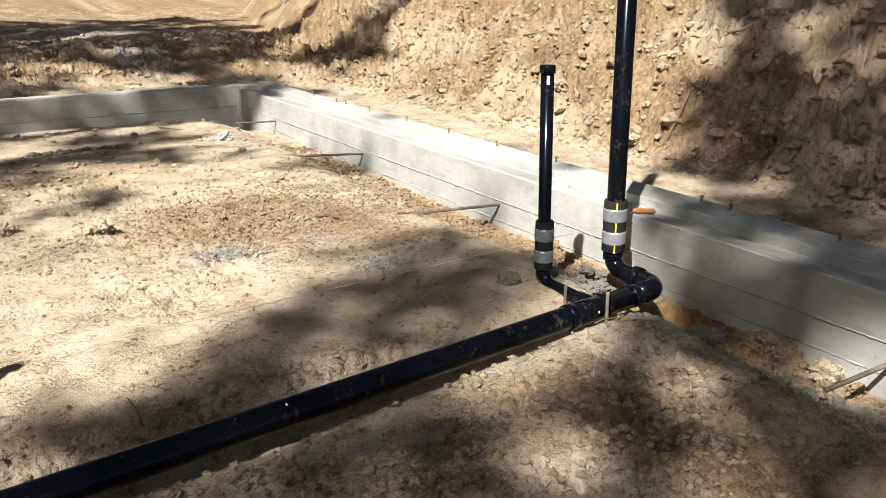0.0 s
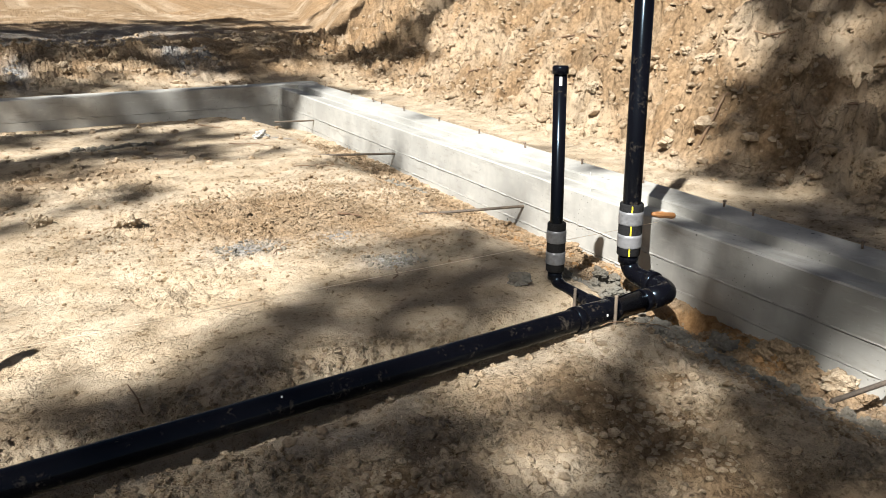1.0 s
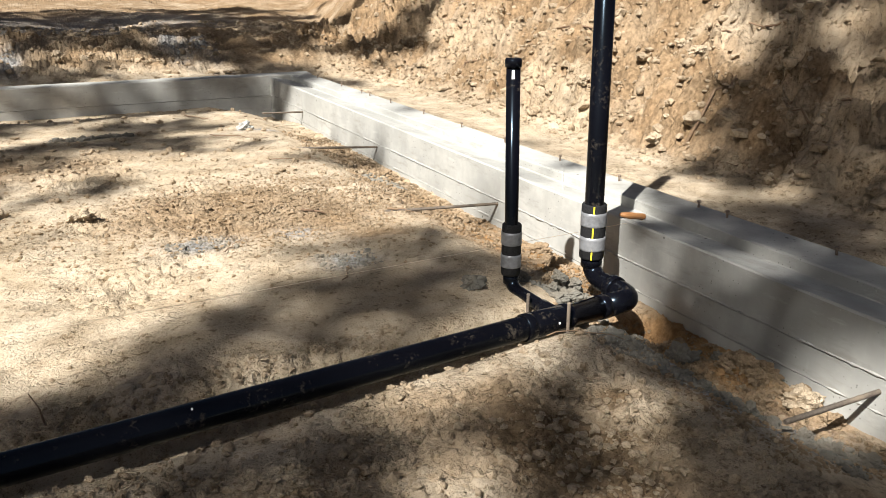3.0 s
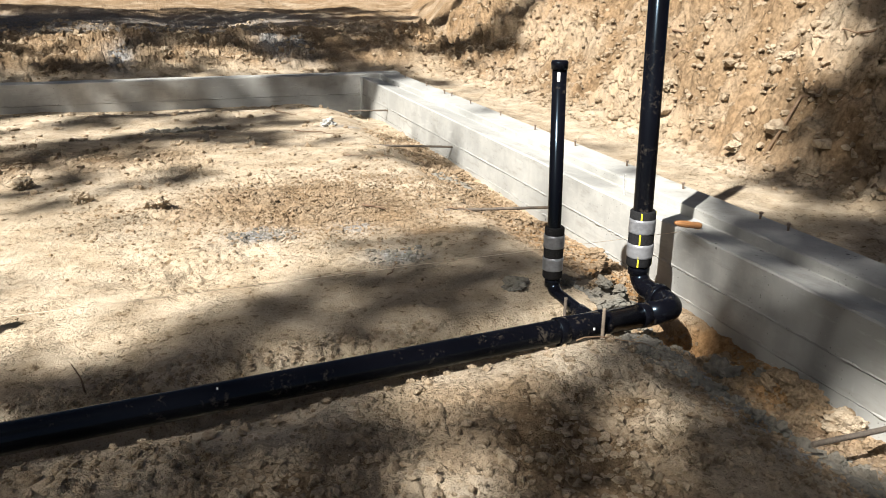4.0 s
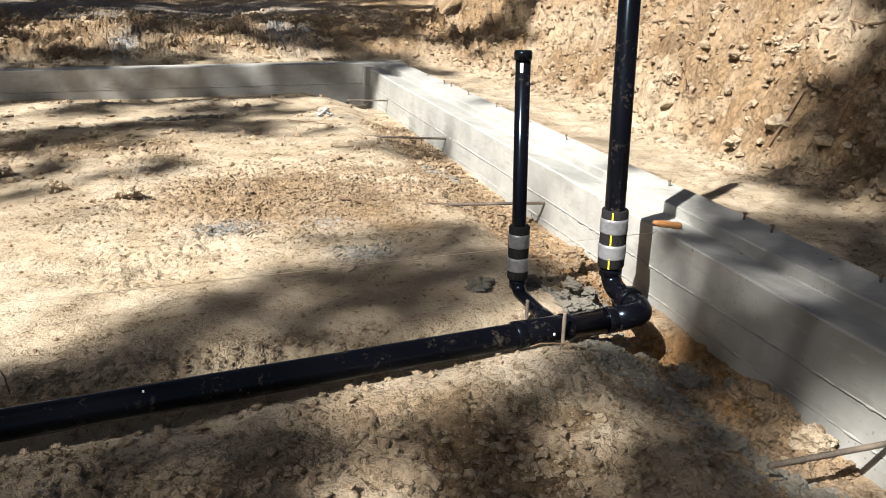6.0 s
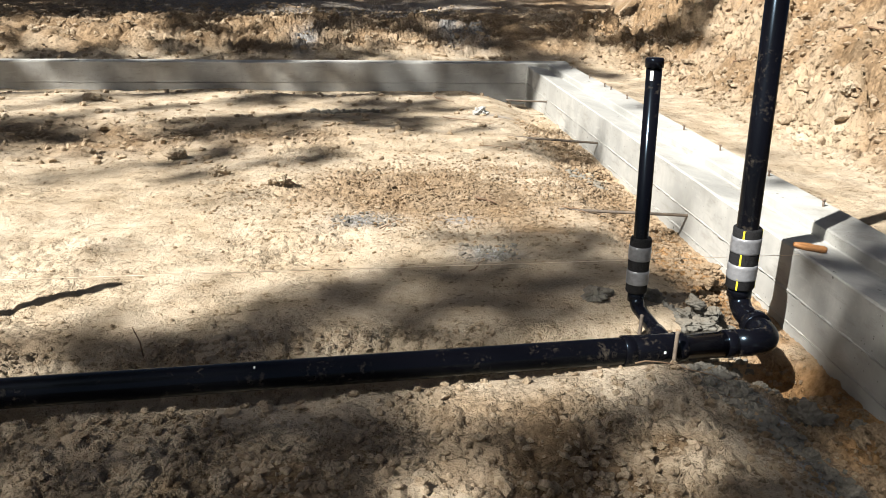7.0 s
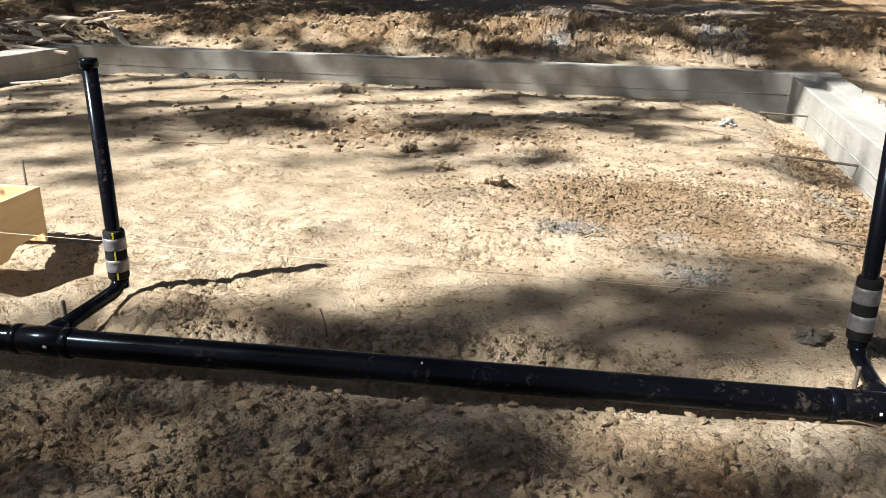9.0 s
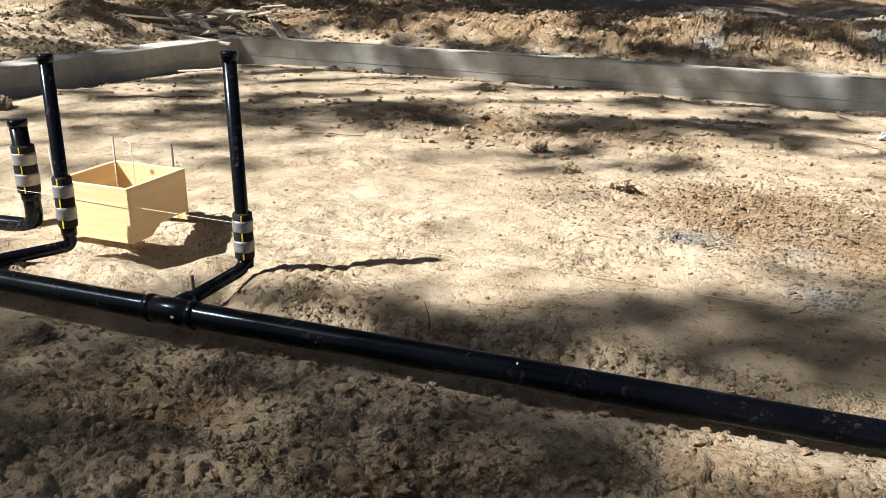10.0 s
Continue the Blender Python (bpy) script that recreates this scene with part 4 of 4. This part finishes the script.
def on_bank(x, y, pts, r, label, mat=TWIG, name="root"):
    """A root or stick that hangs on the bank: offsets from the spot (x, y)."""
    path = [(x + a, y + e, at_ground(x + a, y + e) + up * 0.4) for a, e, up in pts]
    return tagged(tube_part(name, path, [r * (1 - 0.12 * k) for k in range(len(path))], mat, seg=7), label, name, "roots on the bank")


on_bank(1.95, 2.05, ((-0.2, 0.02, 0.03), (-0.08, 0.0, 0.05), (0.05, 0.02, 0.06), (0.16, -0.02, 0.05), (0.25, 0.02, 0.03)), 0.014, "dark dead root hanging on the earth bank")
on_bank(2.25, 1.35, ((-0.1, 0.15, 0.03), (-0.02, 0.05, 0.06), (0.05, -0.06, 0.05), (0.08, -0.18, 0.03)), 0.013, "dark dead root hanging on the earth bank")
on_bank(2.6, 4.6, ((-0.1, 0.3, 0.02), (0.0, 0.1, 0.05), (0.05, -0.15, 0.05), (0.12, -0.35, 0.02)), 0.012, "dark dead root hanging on the earth bank")
on_bank(2.3, 6.2, ((-0.1, 0.2, 0.02), (0.0, 0.1, 0.05), (0.15, -0.05, 0.05), (0.3, -0.1, 0.02)), 0.014, "dark dead root hanging on the earth bank")
on_bank(2.9, 9.3, ((-0.05, 0.0, 0.02), (0.1, 0.0, 0.08), (0.3, 0.02, 0.08), (0.45, 0.0, 0.03)), 0.022, "pale peeled stick leaning on the earth bank", STRAW, "stick")
for k, (x, y, s) in enumerate(((1.70, 2.9, 0.06), (1.62, 1.75, 0.07), (1.8, 2.35, 0.05), (1.9, 3.2, 0.07), (2.25, 2.6, 0.08), (2.4, 1.6, 0.06), (2.0, 4.4, 0.07), (2.1, 5.6, 0.08), (2.6, 2.2, 0.09), (2.45, 3.6, 0.06), (1.7, 1.2, 0.05), (-4.2, 8.9, 0.07), (-3.6, 9.4, 0.08), (-2.2, 9.3, 0.09), (-1.9, 9.0, 0.07), (-1.3, 9.6, 0.08), (-4.9, 9.3, 0.08), (-1.0, 12.4, 0.10), (1.8, 14.5, 0.16), (2.3, 14.6, 0.12), (0.2, 9.0, 0.06), (-6.4, 9.1, 0.08))):
    single_rock("pale_rock", (x, y), s * (0.42 if x > 1 and y < 8 else 0.9), 400 + k, CLOD, "pale dusty rock half sunk in the earth", "rock", 0.65, "rocks in the earth")
tagged(tube_part("sprig", [(-2.72, 0.14, 0.0), (-2.73, 0.15, 0.07), (-2.755, 0.16, 0.125)], [0.004, 0.003, 0.002], TWIG, seg=6), "short dry sprig standing in the soil by the pipe", "twig")
tagged(tube_part("pale_pole", [(-7.85, 3.64, at_ground(-7.85, 3.64) + 0.012), (-8.42, 3.47, at_ground(-8.42, 3.47) + 0.03)], 0.011, GREYWOOD, seg=8), "pale thin wooden pole lying near the wall", "pole")
tagged(tube_part("pale_pole", [(-8.14, 5.67, at_ground(-8.14, 5.67) + 0.015), (-8.90, 5.74, at_ground(-8.90, 5.74) + 0.03)], 0.014, GREYWOOD, seg=8), "pale thin wooden pole lying near the wall", "pole")


# ---- lumber scraps beyond the wall ----
lum = random.Random(4)
for k in range(26):
    x, y = -10.0 + lum.gauss(0, 0.4), 7.55 + lum.gauss(0, 0.55)
    L, w = lum.uniform(0.35, 1.1), lum.uniform(0.05, 0.14)
    bm = board(bmesh.new(), (L, w, 0.03), Matrix.Identity(4), 0.003)
    ob = part("scrap_board", bm, GREYWOOD)
    ob.matrix_world = pose(x, y, at_ground(x, y) + 0.05 + 0.012 * (k % 9), lum.uniform(-15, 15), lum.uniform(-14, 14), lum.uniform(-60, 60))
    tagged(ob, "weathered scrap board in a heap of lumber", "board", "scrap lumber heap")


# ---- trees: out-of-view crowns added to shade the site ----
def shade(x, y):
    """How thickly leaves are placed between the sun and that spot, a drawn shade map, 0..1."""
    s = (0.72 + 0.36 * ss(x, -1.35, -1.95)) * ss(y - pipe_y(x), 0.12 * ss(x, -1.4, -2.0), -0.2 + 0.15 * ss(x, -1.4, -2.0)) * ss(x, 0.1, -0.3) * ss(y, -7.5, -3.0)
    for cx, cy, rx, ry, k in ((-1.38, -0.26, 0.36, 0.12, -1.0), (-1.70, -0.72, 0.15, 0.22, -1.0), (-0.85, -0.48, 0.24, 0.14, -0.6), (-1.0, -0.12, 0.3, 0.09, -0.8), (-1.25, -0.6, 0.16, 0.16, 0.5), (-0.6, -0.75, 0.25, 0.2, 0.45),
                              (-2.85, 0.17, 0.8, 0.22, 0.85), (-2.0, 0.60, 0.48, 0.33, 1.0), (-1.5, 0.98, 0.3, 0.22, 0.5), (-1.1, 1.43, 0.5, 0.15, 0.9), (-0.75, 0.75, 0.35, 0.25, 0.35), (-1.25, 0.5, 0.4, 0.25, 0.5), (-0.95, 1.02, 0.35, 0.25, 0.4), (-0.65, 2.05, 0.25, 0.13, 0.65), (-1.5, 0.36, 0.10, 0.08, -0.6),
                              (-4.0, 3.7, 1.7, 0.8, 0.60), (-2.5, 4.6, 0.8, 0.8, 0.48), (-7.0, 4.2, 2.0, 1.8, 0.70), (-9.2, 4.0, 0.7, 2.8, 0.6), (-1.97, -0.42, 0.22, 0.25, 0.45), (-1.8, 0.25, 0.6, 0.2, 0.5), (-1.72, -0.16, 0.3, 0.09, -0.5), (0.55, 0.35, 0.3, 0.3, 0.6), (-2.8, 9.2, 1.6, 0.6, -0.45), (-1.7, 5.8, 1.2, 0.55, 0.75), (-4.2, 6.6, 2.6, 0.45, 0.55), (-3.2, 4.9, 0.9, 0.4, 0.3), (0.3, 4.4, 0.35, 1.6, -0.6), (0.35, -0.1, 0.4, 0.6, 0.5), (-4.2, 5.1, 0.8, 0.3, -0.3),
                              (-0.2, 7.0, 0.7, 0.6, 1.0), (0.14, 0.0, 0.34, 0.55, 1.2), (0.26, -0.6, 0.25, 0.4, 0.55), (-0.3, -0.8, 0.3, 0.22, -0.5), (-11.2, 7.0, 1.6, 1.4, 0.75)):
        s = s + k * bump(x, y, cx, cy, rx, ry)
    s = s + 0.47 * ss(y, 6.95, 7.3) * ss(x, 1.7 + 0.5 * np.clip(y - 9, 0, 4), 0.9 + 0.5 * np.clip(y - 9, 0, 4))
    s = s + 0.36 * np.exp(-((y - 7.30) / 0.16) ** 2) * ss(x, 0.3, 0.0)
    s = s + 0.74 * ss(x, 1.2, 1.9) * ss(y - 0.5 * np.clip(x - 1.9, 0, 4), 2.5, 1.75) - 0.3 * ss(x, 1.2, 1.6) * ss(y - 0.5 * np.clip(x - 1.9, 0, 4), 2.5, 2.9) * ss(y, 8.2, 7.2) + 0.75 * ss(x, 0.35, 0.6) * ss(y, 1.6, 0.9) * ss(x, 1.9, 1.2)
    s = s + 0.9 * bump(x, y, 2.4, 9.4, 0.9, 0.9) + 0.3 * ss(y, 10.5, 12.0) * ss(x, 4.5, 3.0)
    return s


def build_trees():
    g = np.random.default_rng(3)
    n = 165000
    x, y = g.uniform(-13.5, 7.0, n), g.uniform(-8, 20, n)
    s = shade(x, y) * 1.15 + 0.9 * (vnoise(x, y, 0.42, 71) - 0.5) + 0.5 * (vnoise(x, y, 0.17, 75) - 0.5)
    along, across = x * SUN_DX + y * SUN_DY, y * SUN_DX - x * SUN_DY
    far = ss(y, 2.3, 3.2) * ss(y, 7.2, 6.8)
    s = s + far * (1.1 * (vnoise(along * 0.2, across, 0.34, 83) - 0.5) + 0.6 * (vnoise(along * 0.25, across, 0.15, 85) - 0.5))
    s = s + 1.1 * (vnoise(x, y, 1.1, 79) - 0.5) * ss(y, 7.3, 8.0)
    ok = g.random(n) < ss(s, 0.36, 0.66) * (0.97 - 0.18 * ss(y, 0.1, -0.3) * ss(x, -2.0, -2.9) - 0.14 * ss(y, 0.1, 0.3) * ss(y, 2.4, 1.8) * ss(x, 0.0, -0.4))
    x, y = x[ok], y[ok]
    # leaves of the unseen trees, set back along the sun's rays to cast that shade
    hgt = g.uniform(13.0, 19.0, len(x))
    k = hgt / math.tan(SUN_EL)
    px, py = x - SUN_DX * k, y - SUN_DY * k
    trunks = [(-8.0, -19.0), (-13.0, -16.0), (-20.0, -12.0), (-25.0, -6.0)]
    owner = np.argmin([np.hypot(px - tx, py - ty) for tx, ty in trunks], 0)
    for i, (tx, ty) in enumerate(trunks):
        sel = np.where(owner == i)[0]
        tree = thing("tree", "tall unseen tree beside the site, its open leafy crown placed to cast shade", "tree", "shade trees", place=(tx, ty, at_ground(tx, ty)))
        inv = Matrix.Translation(tree.location).inverted()
        bm = tube(bmesh.new(), [(tx, ty, 0), (tx + 0.1, ty, 6), (tx, ty + 0.1, 13), (tx, ty, 19)], [0.30, 0.23, 0.15, 0.04], 12)
        part("trunk", bm, BARK, tree).matrix_parent_inverse = inv
        if len(sel) == 0:
            continue
        for q in g.choice(sel, min(9, len(sel)), replace=False):
            z0 = hgt[q] * 0.72
            bm = tube(bmesh.new(), [(tx, ty, z0), ((tx + px[q]) / 2, (ty + py[q]) / 2, hgt[q] * 0.9), (px[q], py[q], hgt[q])], [0.06, 0.035, 0.012], 7)
            part("limb", bm, BARK, tree).matrix_parent_inverse = inv
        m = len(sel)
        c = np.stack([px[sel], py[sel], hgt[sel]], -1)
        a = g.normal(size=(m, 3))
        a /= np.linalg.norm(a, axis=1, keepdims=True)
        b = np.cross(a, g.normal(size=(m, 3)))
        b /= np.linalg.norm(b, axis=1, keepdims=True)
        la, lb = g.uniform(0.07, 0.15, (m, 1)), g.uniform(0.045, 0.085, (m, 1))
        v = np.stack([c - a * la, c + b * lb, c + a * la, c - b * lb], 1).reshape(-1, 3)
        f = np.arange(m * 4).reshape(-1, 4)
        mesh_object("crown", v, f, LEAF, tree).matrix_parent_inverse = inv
    # trunks that stand at the back of the site
    for tx, ty, r in ((-11.6, 10.4, 0.14), (-17.0, 11.2, 0.18), (-21.0, 9.0, 0.2)):
        z = at_ground(tx, ty)
        tree = thing("tree", "bare brown tree trunk standing beyond the site", "tree", "far trees", place=(tx, ty, z))
        bm = tube(bmesh.new(), [(0, 0, -0.2), (0, 0, 0.1), (0.02, 0, 3), (0.05, 0.05, 8), (0, 0, 13)], [r * 1.5, r * 1.15, r, r * 0.7, 0.03], 12)
        part("trunk", bm, BARK, tree)
        m = 2500
        zz = g.uniform(5, 13, m)
        rad = (13.5 - zz) * 0.32 * np.sqrt(g.random(m))
        an = g.uniform(0, 6.28, m)
        c = np.stack([rad * np.cos(an), rad * np.sin(an), zz], -1)
        a = g.normal(size=(m, 3)) * 0.12
        b = g.normal(size=(m, 3)) * 0.08
        v = np.stack([c - a, c + b, c + a, c - b], 1).reshape(-1, 3)
        mesh_object("crown", v, np.arange(m * 4).reshape(-1, 4), LEAF, tree)


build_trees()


# ---- grass beyond the west wall ----
def grass():
    g = np.random.default_rng(9)
    n = 26000
    x, y = g.uniform(-20, -11.8, n), g.uniform(5, 14, n)
    ok = vnoise(x, y, 1.2, 81) > 0.45
    x, y = x[ok], y[ok]
    n, z = len(x), lie(x, y)
    a, h, w = g.uniform(0, 6.28, n), g.uniform(0.02, 0.06, n), 0.008
    dx, dy = np.cos(a) * w, np.sin(a) * w
    tip = g.normal(0, 0.03, (n, 2))
    v = np.stack([np.stack([x - dx, y - dy, z], -1), np.stack([x + dx, y + dy, z], -1), np.stack([x + tip[:, 0], y + tip[:, 1], z + h], -1)], 1)
    ob = mesh_object("grass", v.reshape(-1, 3), np.arange(n * 3).reshape(-1, 3), GRASS)
    tagged(ob, "sparse green grass beyond the footing", "grass", kind="stuff")


grass()
